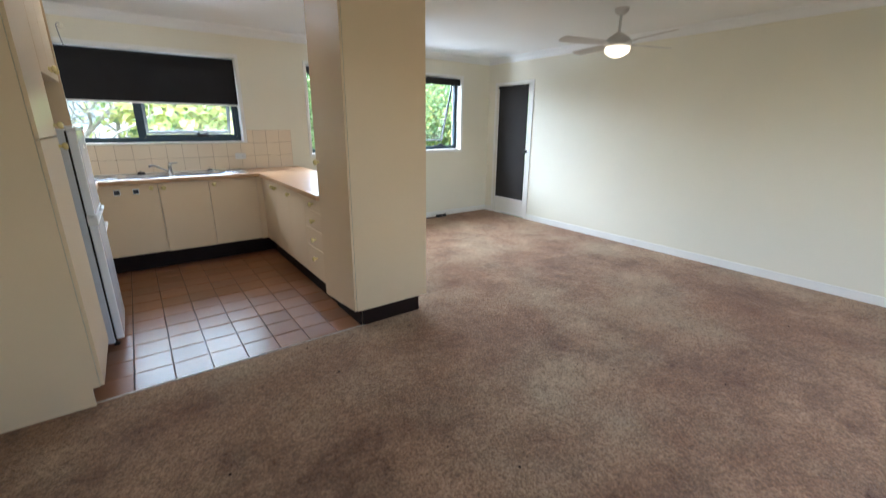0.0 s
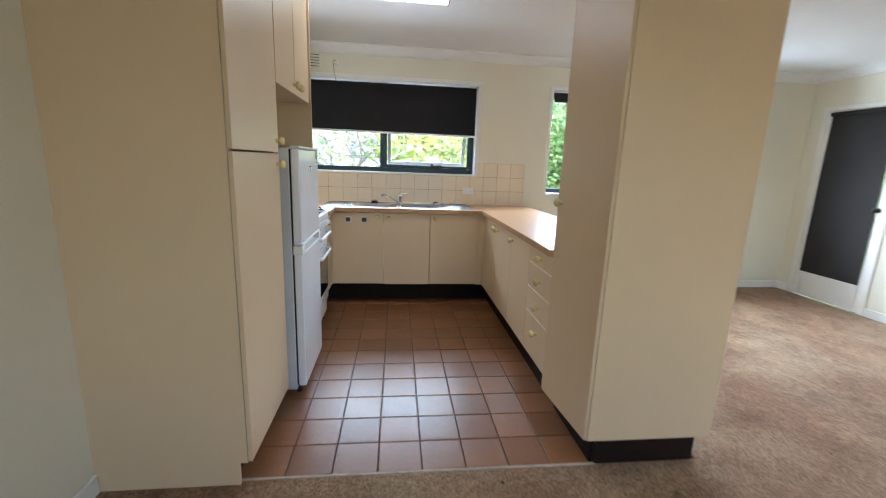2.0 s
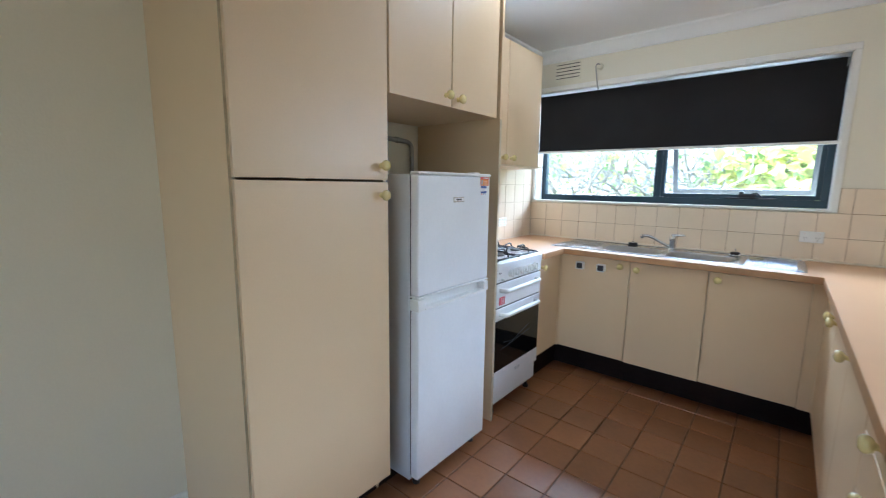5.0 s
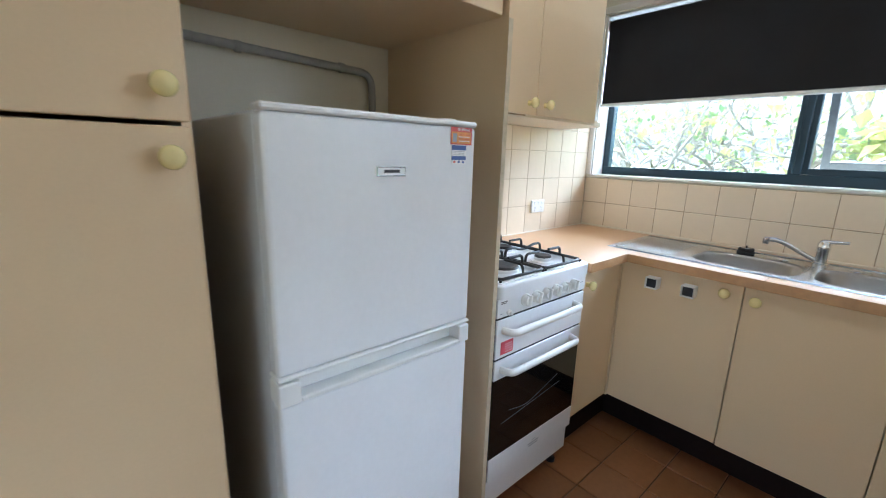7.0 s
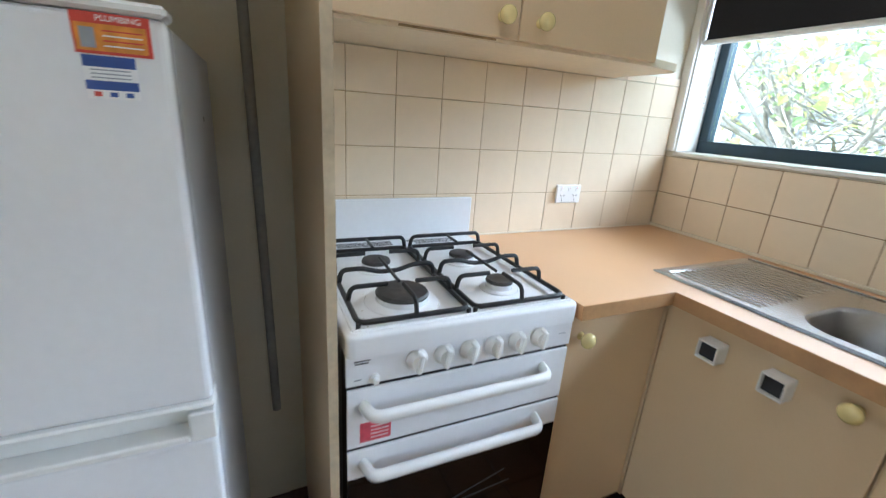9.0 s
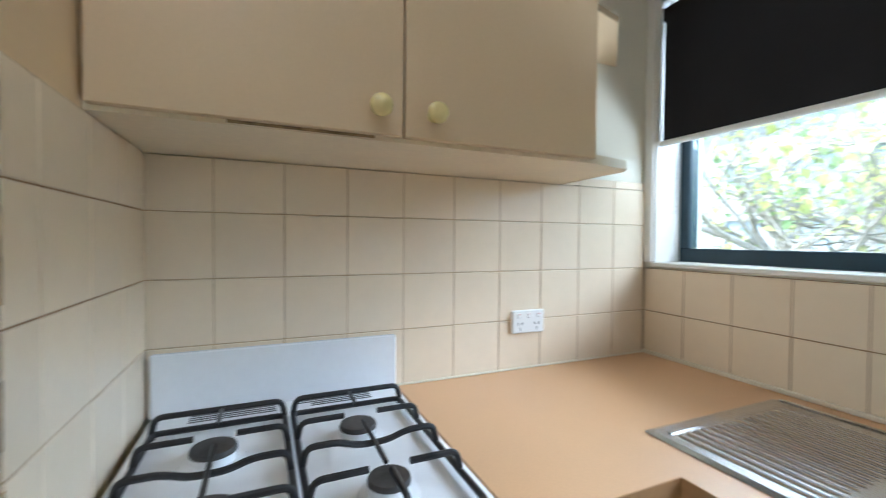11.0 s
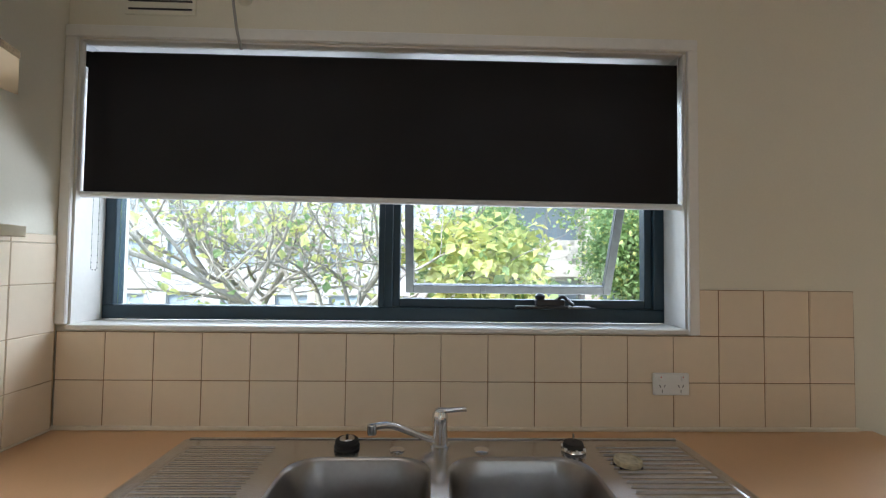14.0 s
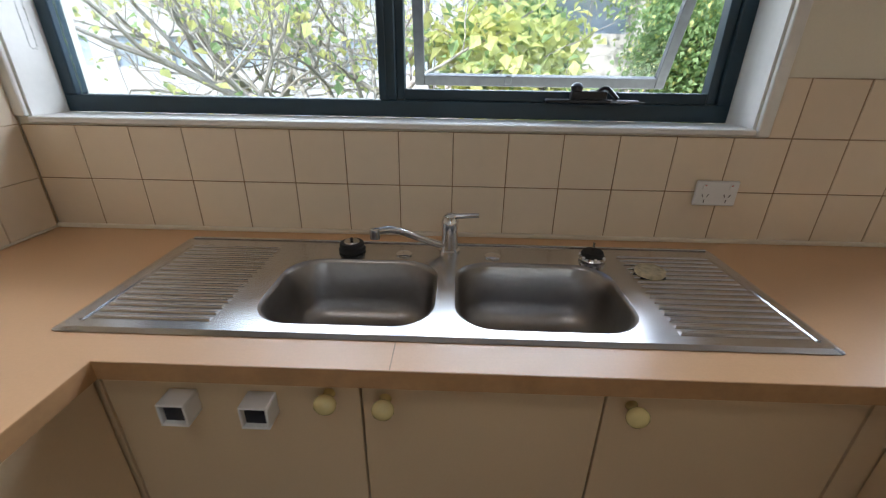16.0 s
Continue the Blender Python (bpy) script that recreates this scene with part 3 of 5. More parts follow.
rail = lathe([(0, 0), (0.0095, 0.0), (0.0105, 0.004), (0.0105, 1.962), (0.0095, 1.966), (0, 1.966)], frame_of((0.030, 0.030, 1.674), (0, 1, 0), (0, 0, 1), (1, 0, -0.006)), 12)
part("bottom_rail", rail, WHITE_PLASTIC, blind, "pale aluminium bottom rail", smooth=True)
for x in (0.038, 1.982):
    part("bracket", box(x - 0.002, x + 0.002, 0.02, 0.08, 2.09, 2.167), CHROME, blind)
chain = bmesh.new()
for i in range(62):
    a = i / 61
    if a < 0.47:
        p = (0.052, 0.056, 2.10 - (2.10 - 1.44) * a / 0.47)
    elif a < 0.53:
        u = (a - 0.47) / 0.06 * math.pi
        p = (0.062 - 0.010 * math.cos(u), 0.056, 1.44 - 0.010 * math.sin(u))
    else:
        p = (0.072, 0.056, 1.44 + (2.10 - 1.44) * (a - 0.53) / 0.47)
    lathe([(0, -0.003), (0.0022, -0.0015), (0.0022, 0.0015), (0, 0.003)], Matrix.Translation(p), 6, chain)
tube([(0.052, 0.056, 2.10), (0.052, 0.056, 1.44)], 0.0008, 4, chain)
tube([(0.072, 0.056, 2.10), (0.072, 0.056, 1.44)], 0.0008, 4, chain)
part("chain", chain, CHROME, blind, "fine metal bead chain", smooth=True)

# wall vent and blind cord hook above the window
vent = thing("wall_vent", (0.28, 0.008, 2.33), "painted louvre wall vent with dark slots", "vent")
part("plate", box(0.17, 0.395, 0.002, 0.0085, 2.255, 2.40, bevel=0.002), CREAM_WALL, vent)
for k in range(5):
    part("slot", box(0.182, 0.384, 0.0, 0.003, 2.270 + k * 0.0265, 2.2755 + k * 0.0265), BLACK_PLASTIC, vent)
hook = thing("wall_hook", (0.54, 0.0, 2.32), "cream round boss with a bent metal rod", "hook")
part("boss", lathe([(0.024, 0), (0.024, 0.012), (0.018, 0.022), (0, 0.024)], at(FACE_S, 0.55, 0.008, 2.318), 16), CREAM_WALL, hook, smooth=True)
part("rod", tube(bend([(0.55, -0.014, 2.33), (0.535, -0.03, 2.335), (0.522, -0.026, 2.32), (0.535, -0.012, 2.20), (0.545, 0.0, 2.145)], 0.015), 0.0045, 8), PIPE_GREY, hook, smooth=True)
vent2 = thing("wall_vent", (5.04, 0.008, 2.35), "small painted wall vent by the ceiling", "vent")
part("plate", box(4.93, 5.15, 0.0, 0.0085, 2.29, 2.40, bevel=0.003), CREAM_WALL, vent2)

# ---- tall pantry, fridge bay and divider ----
PX = 0.575     # front plane of the tall units
pantry = thing("pantry_cabinet", (0.25, -2.58, 0), "tall cream laminate pantry cupboard with two doors", "cupboard")
side = prism([(XW, 0.005), (0.522, 0.005), (0.522, 0.110), (0.556, 0.110), (0.556, CEIL - 0.002), (XW, CEIL - 0.002)], 0, 0.016, frame_of((0, -2.894, 0), (1, 0, 0), (0, 0, 1), (0, 1, 0)))
part("side_panel", side, LAMINATE, pantry)
part("side_edging", box(0.556, 0.5575, -2.8945, -2.878, 0.110, CEIL - 0.003), EDGE_TAPE, pantry)
part("inner_side_panel", boxes([(0.0, 0.49, -2.302, -2.286, 0.0, 0.11), (0.0, 0.556, -2.302, -2.286, 0.11, CEIL - 0.003)]), LAMINATE, pantry)
part("carcass", boxes([(0.0, 0.55, -2.878, -2.302, 0.115, 0.131), (0.0, 0.012, -2.878, -2.302, 0.131, CEIL - 0.003)]), LAMINATE, pantry)
part("kickboard", box(0.475, 0.490, -2.878, -2.286, 0.0, 0.114), KICK, pantry, "dark brown kickboard")
door_leaf("door", FACE_E, PX, -2.5895, 0.110, 0.599, 1.282, pantry, (0.262, 1.230))
door_leaf("door", FACE_E, PX, -2.5895, 1.397, 0.599, 1.080, pantry, (0.262, 0.056))

over = thing("overhead_cabinet", (0.3, -1.89, 1.69), "cream overhead cupboard above the fridge bay", "cupboard")
part("carcass", boxes([(0.0, 0.556, -2.285, -1.502, 1.735, 1.751), (0.0, 0.556, -2.285, -2.269, 1.751, CEIL - 0.003), (0.0, 0.012, -2.269, -1.502, 1.751, CEIL - 0.003)]), LAMINATE, over)
door_leaf("door", FACE_E, PX, -2.090, 1.730, 0.385, 0.742, over, (0.150, 0.047))
door_leaf("door", FACE_E, PX, -1.705, 1.730, 0.380, 0.742, over, (-0.145, 0.042))
divider = thing("divider_panel", (0.3, -1.49, 0), "tall cream end panel between fridge and stove", "panel")
part("panel", box(-0.006, 0.585, -1.501, -1.483, 0.0, CEIL - 0.003), LAMINATE, divider)
part("edging", box(0.585, 0.5865, -1.501, -1.483, 0.0, 1.728), EDGE_TAPE, divider)
part("grout", box(0.0, 0.528, -1.483, -1.4808, W, W + 0.572), GROUT_WALL, divider)
bayp = thing("bay_back_panel", (0.0, -1.9, 1.0), "cream sheet behind the fridge", "panel")
part("sheet", box(-0.007, 0.0, -2.285, -1.56, 0.0, 1.73), CREAM_WALL, bayp)
pipe = thing("water_pipe", (0.03, -1.9, 1.6), "grey painted pipe bent along the bay wall", "pipe")
part("pipe", tube(bend([(0.035, -2.284, 1.655), (0.035, -1.60, 1.63), (0.035, -1.585, 0.4)], 0.05, 6), 0.013, 12), PIPE_GREY, pipe, smooth=True)
for y in (-2.05, -1.72):
    part("clip", tube([(0.035, y - 0.008, 1.645 + (y + 2.05) * -0.03), (0.035, y + 0.008, 1.645 + (y + 2.05) * -0.03)], 0.0165, 12), PIPE_GREY, pipe)


# ---- fridge ----
def fridge():
    f = thing("fridge", (0.36, -1.955, 0), "white two-door fridge freezer standing in its bay", "fridge")
    y0, y1 = -2.202, -1.678
    part("body", box(0.09, 0.598, y0 + 0.004, y1 - 0.004, 0.035, 1.427, bevel=0.006), FRIDGE_GREY, f, "pale grey metal body")
    part("gasket", box(0.598, 0.608, y0 + 0.012, y1 - 0.012, 0.06, 1.42), RUBBER, f)

    def fdoor(z0, z1):
        return box(0.608, 0.652, y0, y1, z0, z1, bevel=0.009, seg=3)

    up = part("freezer_door", fdoor(0.915, 1.423), WHITE_ENAMEL, f)
    part("top_cap", box(0.606, 0.656, y0 - 0.001, y1 + 0.001, 1.4235, 1.437, bevel=0.004), WHITE_PLASTIC, up)
    part("bottom_cap", box(0.606, 0.657, y0 - 0.001, y1 + 0.001, 0.906, 0.9145, bevel=0.003), WHITE_PLASTIC, up)
    low = part("fridge_door", fdoor(0.062, 0.850), WHITE_ENAMEL, f)
    # handle rail with a scooped recess
    hb = boxes([(0.606, 0.657, y0 - 0.001, y0 + 0.045, 0.8505, 0.900), (0.606, 0.657, y1 - 0.035, y1 + 0.001, 0.8505, 0.900),
                (0.606, 0.618, y0 + 0.045, y1 - 0.035, 0.8505, 0.900), (0.618, 0.657, y0 + 0.045, y1 - 0.035, 0.8505, 0.862)], 0.0025)
    part("handle_rail", hb, WHITE_PLASTIC, low, "white plastic rail with a recessed grip")
    for y in (y0 + 0.02, y1 - 0.02):
        part("hinge", lathe([(0.008, 0), (0.008, 0.009), (0, 0.009)], Matrix.Translation((0.632, y, 0.898)), 10), CHROME, f)
    for x in (0.13, 0.60):
        for y in (y0 + 0.05, y1 - 0.05):
            part("foot", lathe([(0.018, 0), (0.018, 0.02), (0.008, 0.022), (0.008, 0.06)], Matrix.Translation((x, y, 0.0)), 10), BLACK_PLASTIC, f)
    part("screw_hole", lathe([(0.006, 0), (0.006, 0.0006), (0, 0.0006)], frame_of((0.30, y1 - 0.0042, 1.305), (1, 0, 0), (0, 0, 1), (0, 1, 0)), 10), BLACK_PLASTIC, f)
    part("top_hinge_cover", box(0.56, 0.605, y1 - 0.07, y1 - 0.02, 1.427, 1.445, bevel=0.004), WHITE_PLASTIC, f)
    # maker's plate without its name, and two fridge magnets
    pl = part("badge", box(0.652, 0.6555, -1.972, -1.897, 1.307, 1.329, bevel=0.001), CHROME, up, "small silver maker's plate")
    part("badge_face", box(0.6555, 0.656, -1.969, -1.900, 1.310, 1.326), WHITE_PRINT, pl)
    part("badge_bar", box(0.656, 0.6563, -1.955, -1.914, 1.315, 1.3215), INK, pl)
    mg = thing("fridge_magnet", (0.655, -1.7260, 1.4020), "red and orange plumber's advertising magnet", "magnet")
    part("card", box(0.6525, 0.6535, -1.7640, -1.6940, 1.3810, 1.4220), RED_PRINT, mg)
    part("picture", box(0.6535, 0.6537, -1.7620, -1.6980, 1.3840, 1.4110), ORANGE_PRINT, mg)
    part("figure_block", box(0.6537, 0.6539, -1.7580, -1.7450, 1.3870, 1.4070), GREY_INK, mg)
    for k in range(4):
        part("text_bar", box(0.6537, 0.6539, -1.7380, -1.7020, 1.3890 + k * 0.005, 1.3905 + k * 0.005), RED_PRINT if k % 2 else WHITE_PRINT, mg)
    lettering("PLUMBING", 0.0085, at(FACE_E, 0.6536, -1.7220, 1.4165), WHITE_PRINT, mg)
    mg2 = thing("fridge_magnet", (0.655, -1.7350, 1.3570), "blue and white service magnet", "magnet")
    part("card", box(0.6525, 0.6535, -1.7600, -1.7120, 1.3350, 1.3795), WHITE_PRINT, mg2)
    part("band", box(0.6535, 0.6537, -1.7600, -1.7120, 1.3680, 1.3795), BLUE_PRINT, mg2)
    part("band", box(0.6535, 0.6537, -1.7600, -1.7120, 1.3445, 1.3540), BLUE_PRINT, mg2)
    for k in range(3):
        part("text_bar", box(0.6535, 0.6537, -1.7540, -1.7180, 1.3565 + k * 0.004, 1.3578 + k * 0.004), GREY_INK, mg2)
    for k in range(3):
        part("logo_block", box(0.6535, 0.6537, -1.7540 + k * 0.0145, -1.7470 + k * 0.0145, 1.3375, 1.3425), BLUE_PRINT if k else RED_PRINT, mg2)


fridge()


# ---- stove ----
def stove():
    s = thing("gas_stove", (0.3, -1.195, 0), "white freestanding gas stove with four burners", "stove")
    y0, y1 = -1.468, -0.926
    part("body", box(0.03, 0.524, y0 + 0.004, y1 - 0.004, 0.06, 0.905, bevel=0.004), WHITE_ENAMEL, s)
    part("black_side_seal", boxes([(0.524, 0.5728, y0 + 0.003, y1 - 0.003, 0.193, 0.8995)]), BLACK_PLASTIC, s)
    hob = prism(rounded(y0, y1, 0.02, 0.592, 0.018, 4), 0.900, 0.948, frame_of((0, 0, 0), (0, 1, 0), (1, 0, 0), (0, 0, 1)))
    bmesh.ops.bevel(hob, geom=[e for e in hob.edges if all(v.co.z > 0.947 for v in e.verts)], offset=0.010, segments=3, affect="EDGES", profile=0.6)
    top = part("hob", hob, WHITE_ENAMEL, s, "white enamel hob with food specks", smooth=True)
    # slight rim round the well
    rim = bmesh.new()
    tube([(0.085, y0 + 0.016, 0.9485), (0.572, y0 + 0.016, 0.9485)], 0.004, 8, rim)
    tube([(0.085, y1 - 0.016, 0.9485), (0.572, y1 - 0.016, 0.9485)], 0.004, 8, rim)
    tube([(0.572, y0 + 0.016, 0.9485), (0.572, y1 - 0.016, 0.9485)], 0.004, 8, rim)
    part("rim", rim, WHITE_ENAMEL, top, smooth=True)
    part("splashback", box(0.006, 0.022, y0, y1, 0.93, 1.082, bevel=0.003), WHITE_ENAMEL, s, "white upright splashback panel")
    for k in range(2):
        for j in range(4):
            c = -1.305 + k * 0.215
            part("vent_slot", box(0.040 + j * 0.011, 0.0445 + j * 0.011, c - 0.085 + (0.0 if j < 2 else 0.03 * k), c + 0.085, 0.9475, 0.9488), BLACK_PLASTIC, top)
    # burners
    for x, y, r in ((0.262, -1.325, 0.036), (0.264, -1.077, 0.034), (0.468, -1.322, 0.056), (0.464, -1.072, 0.032)):
        bn = part("burner", lathe([(r * 1.5, 0.947), (r * 1.45, 0.9505), (r * 1.02, 0.953), (r * 1.02, 0.962), (r * 0.98, 0.966), (0, 0.966)], Matrix.Translation((x, y, 0)), 24), WHITE_ENAMEL, s, smooth=True)
        part("burner_cap", lathe([(r * 1.04, 0.9662), (r * 1.05, 0.970), (r * 0.98, 0.975), (0, 0.9762)], Matrix.Translation((x, y, 0)), 24), BURNER_GREY, bn, smooth=True)
    # pan supports: two cast grids
    zt, zb = 0.992, 0.951
    for a, b in ((y0 + 0.028, -1.205), (-1.189, y1 - 0.028)):
        g = thing("pan_support", (0.35, (a + b) / 2, zb), "black cast pan support grid", "pan support")
        x0, x1, c = 0.135, 0.562, (a + b) / 2
        loop = bend([(x0, a + 0.03, zb + 0.008), (x0, a, zb + 0.008), (x1, a, zb + 0.008), (x1, b, zb + 0.008), (x0, b, zb + 0.008), (x0, a + 0.028, zb + 0.008)], 0.02)
        part("rim_bar", tube(loop, 0.0058, 8), BLACK_IRON, g, smooth=True)
        part("back_bar", tube(bend([(x0 + 0.005, a, zb + 0.01), (x0 + 0.005, a + 0.006, zt), (x0 + 0.005, b - 0.006, zt), (x0 + 0.005, b, zb + 0.01)], 0.015), 0.0058, 8), BLACK_IRON, g, smooth=True)
        mid = 0.365
        part("cross_bar", tube(bend([(mid, a, zb + 0.01), (mid, a + 0.006, zt), (mid, c - 0.06, zt), (mid, c - 0.025, zt - 0.012), (mid, c + 0.025, zt - 0.012), (mid, c + 0.06, zt), (mid, b - 0.006, zt), (mid, b, zb + 0.01)], 0.018), 0.0058, 8), BLACK_IRON, g, smooth=True)
        for bx in (0.263, 0.466):
            for sgn, e in ((1, a), (-1, b)):
                part("finger", tube(bend([(bx, e, zb + 0.01), (bx, e + sgn * 0.006, zt), (bx, e + sgn * 0.085, zt)], 0.015), 0.0055, 8), BLACK_IRON, g, smooth=True)
        part("finger", tube([(x0 + 0.005, c, zt), (0.215, c, zt)], 0.004, 6), BLACK_IRON, g, smooth=True)
        part("finger", tube([(mid - 0.08, c, zt - 0.006), (mid + 0.08, c, zt - 0.006)], 0.004, 6), BLACK_IRON, g, smooth=True)
        part("finger", tube(bend([(x1, c, zb + 0.01), (x1 - 0.006, c, zt), (x1 - 0.085, c, zt)], 0.015), 0.005, 8), BLACK_IRON, g, smooth=True)
        for x in (x0, x1):
            for y in (a, b):
                part("foot", tube([(x, y, 0.947), (x, y, zb + 0.008)], 0.005, 6), BLACK_IRON, g)
    # control panel, leaning back a little
    pan = box(0.573, 0.580, y0, y1, 0.832, 0.8995, bevel=0.002)
    part("control_panel", pan, WHITE_ENAMEL, s)
    for i in range(6):
        y = -1.325 + i * 0.060
        kb = lathe([(0.023, 0), (0.023, 0.006), (0.018, 0.010), (0.016, 0.020), (0, 0.021)], at(FACE_E, 0.580, y, 0.872), 18)
        k = part("control_knob", kb, WHITE_PLASTIC, s, "white plastic control knob", smooth=True)
        gb = box(-0.0045, 0.0045, -0.021, 0.021, 0.006, 0.030, bevel=0.002)
        gb.transform(at(FACE_E, 0.580, y, 0.872) @ Matrix.Rotation(radians(-8), 4, "Z"))
        part("grip", gb, WHITE_PLASTIC, k)
        part("mark", box(0.580, 0.5804, y - 0.003, y + 0.003, 0.895, 0.898), INK, s)
    part("ignition_button", lathe([(0.010, 0), (0.010, 0.008), (0.006, 0.010), (0.006, 0.018), (0, 0.019)], at(FACE_E, 0.580, -1.412, 0.846), 14), WHITE_PLASTIC, s, smooth=True)
    part("maker_mark", boxes([(0.580, 0.5804, -1.452, -1.420, 0.886, 0.8885), (0.580, 0.5804, -1.450, -1.424, 0.8805, 0.883)]), INK, s)
    part("print_mark", box(0.580, 0.5804, -1.452, -1.438, 0.845, 0.8475), GREY_INK, s)
    part("print_mark", box(0.580, 0.5804, -0.965, -0.945, 0.866, 0.8685), GREY_INK, s)

    def handle(z, parent):
        x = 0.580
        bar = tube(bend([(x, y0 + 0.035, z), (x + 0.042, y0 + 0.045, z), (x + 0.042, y1 - 0.085, z), (x, y1 - 0.075, z)], 0.03, 5), 0.011, 10)
        for v in bar.verts:
            v.co.z = z + (v.co.z - z) * 1.25
        part("handle", bar, WHITE_PLASTIC, parent, "white bow handle", smooth=True)

    grill = part("grill_door", box(0.573, 0.580, y0 + 0.002, y1 - 0.002, 0.683, 0.824, bevel=0.002), WHITE_ENAMEL, s)
    handle(0.785, grill)
    part("warning_label", box(0.580, 0.5806, -1.440, -1.375, 0.695, 0.742), PINK_PRINT, grill, "small red warning label")
    for k in range(4):
        part("label_bar", box(0.5806, 0.5808, -1.418, -1.380, 0.702 + k * 0.009, 0.704 + k * 0.009), WHITE_PRINT, grill)
    oven = part("oven_door", box(0.573, 0.580, y0 + 0.002, y1 - 0.002, 0.602, 0.675, bevel=0.002), WHITE_ENAMEL, s)
    part("lower_rail", box(0.573, 0.580, y0 + 0.002, y1 - 0.002, 0.195, 0.290, bevel=0.002), WHITE_ENAMEL, oven)
    part("oven_glass", box(0.573, 0.578, y0 + 0.003, y1 - 0.003, 0.290, 0.602), BLACK_GLASS, oven, "black oven door glass")
    # thin bars on the glass front draw the glint of racks, none modelled inside
    part("rack_glint", tube(bend([(0.5786, y0 + 0.10, 0.455), (0.5786, y0 + 0.20, 0.435), (0.5786, y0 + 0.40, 0.495)], 0.08), 0.0009, 5), ALU, oven)
    part("rack_glint", tube([(0.5786, y0 + 0.06, 0.415), (0.5786, y0 + 0.42, 0.455)], 0.0008, 5), ALU, oven)
    handle(0.640, oven)
    part("maker_mark", boxes([(0.580, 0.5804, -1.235, -1.165, 0.240, 0.245), (0.580, 0.5804, -1.230, -1.170, 0.230, 0.2345), (0.580, 0.5804, -1.208, -1.188, 0.252, 0.2545)]), GREY_INK, oven)
    part("drawer_front", box(0.5245, 0.565, y0 + 0.004, y1 - 0.004, 0.075, 0.188, bevel=0.003), WHITE_ENAMEL, s)
    for x in (0.08, 0.53):
        for y in (y0 + 0.05, y1 - 0.05):
            part("foot", lathe([(0.02, 0), (0.02, 0.02), (0.01, 0.022), (0.01, 0.06)], Matrix.Translation((x, y, 0.0)), 10), BLACK_PLASTIC, s)
    rnd = random.Random(4)
    sp = bmesh.new()
    for i in range(26):
        x, y, r = 0.50 + rnd.uniform(-0.12, 0.06), -1.40 + rnd.uniform(-0.04, 0.06), rnd.uniform(0.0008, 0.0026)
        lathe([(r, 0.9478), (r * 0.8, 0.9486), (0, 0.9488)], Matrix.Translation((x, y, 0)), 6, sp)
    tagged(part("food_specks", sp, CHIPBOARD, top), kind="stuff")


stove()


# ---- base cabinets ----
NF, WF, EF = -0.575, 0.560, 2.012      # front planes: north run, west stub, east run


def base_cabinet(label, name="base_cabinet", base=(0, 0, 0)):
    return thing(name, base, label, "cabinet", "kitchen base cabinets")


sink_cab = base_cabinet("cream laminate sink cabinet with three doors", "sink_cabinet", (1.25, -0.3, 0))
part("carcass", boxes([(0.56, 1.99, -0.556, -0.01, 0.205, 0.22), (0.56, 0.576, -0.556, -0.01, 0.20, 0.70), (1.974, 1.99, -0.556, -0.01, 0.20, 0.70)]), LAMINATE, sink_cab)
part("filler", box(0.545, 0.566, -0.577, -0.556, 0.198, 0.90), LAMINATE, sink_cab)
part("filler", box(1.952, 2.028, -0.577, -0.556, 0.198, 0.90), LAMINATE, sink_cab)
part("kickboard", box(0.49, 2.105, -0.430, -0.415, 0.0, 0.196), KICK, sink_cab, "dark brown kickboard")
d1 = door_leaf("door", FACE_S, 0.806, NF, 0.203, 0.478, 0.692, sink_cab, (0.182, 0.655))
door_leaf("door", FACE_S, 1.266, NF, 0.198, 0.440, 0.697, sink_cab, (-0.176, 0.652))
door_leaf("door", FACE_S, 1.719, NF, 0.201, 0.464, 0.694, sink_cab, (-0.185, 0.652))
for x in (0.718, 0.864):
    sw = part("box_knob", boxes([(x - 0.026, x + 0.026, NF - 0.044, NF, 0.808, 0.813), (x - 0.026, x + 0.026, NF - 0.044, NF, 0.853, 0.858), (x - 0.026, x - 0.021, NF - 0.044, NF, 0.813, 0.853), (x + 0.021, x + 0.026, NF - 0.044, NF, 0.813, 0.853), (x - 0.021, x + 0.021, NF - 0.030, NF, 0.813, 0.853)], 0.0018), WHITE_PLASTIC, d1, "white square hollow fitting with a dark face")
    part("dark_face", box(x - 0.021, x + 0.021, NF - 0.033, NF - 0.030, 0.813, 0.853), INK, sw)

west_cab = base_cabinet("narrow cream cabinet beside the stove", base=(0.3, -0.75, 0))
part("carcass", boxes([(0.01, 0.542, -0.915, -0.899, 0.205, 0.90), (0.01, 0.542, -0.899, -0.56, 0.205, 0.22)]), LAMINATE, west_cab)
door_leaf("door", FACE_E, WF, -0.748, 0.203, 0.335, 0.692, west_cab, (-0.125, 0.632))
part("kickboard", box(0.475, 0.490, -0.915, -0.430, 0.0, 0.196), KICK, west_cab, "dark brown kickboard")

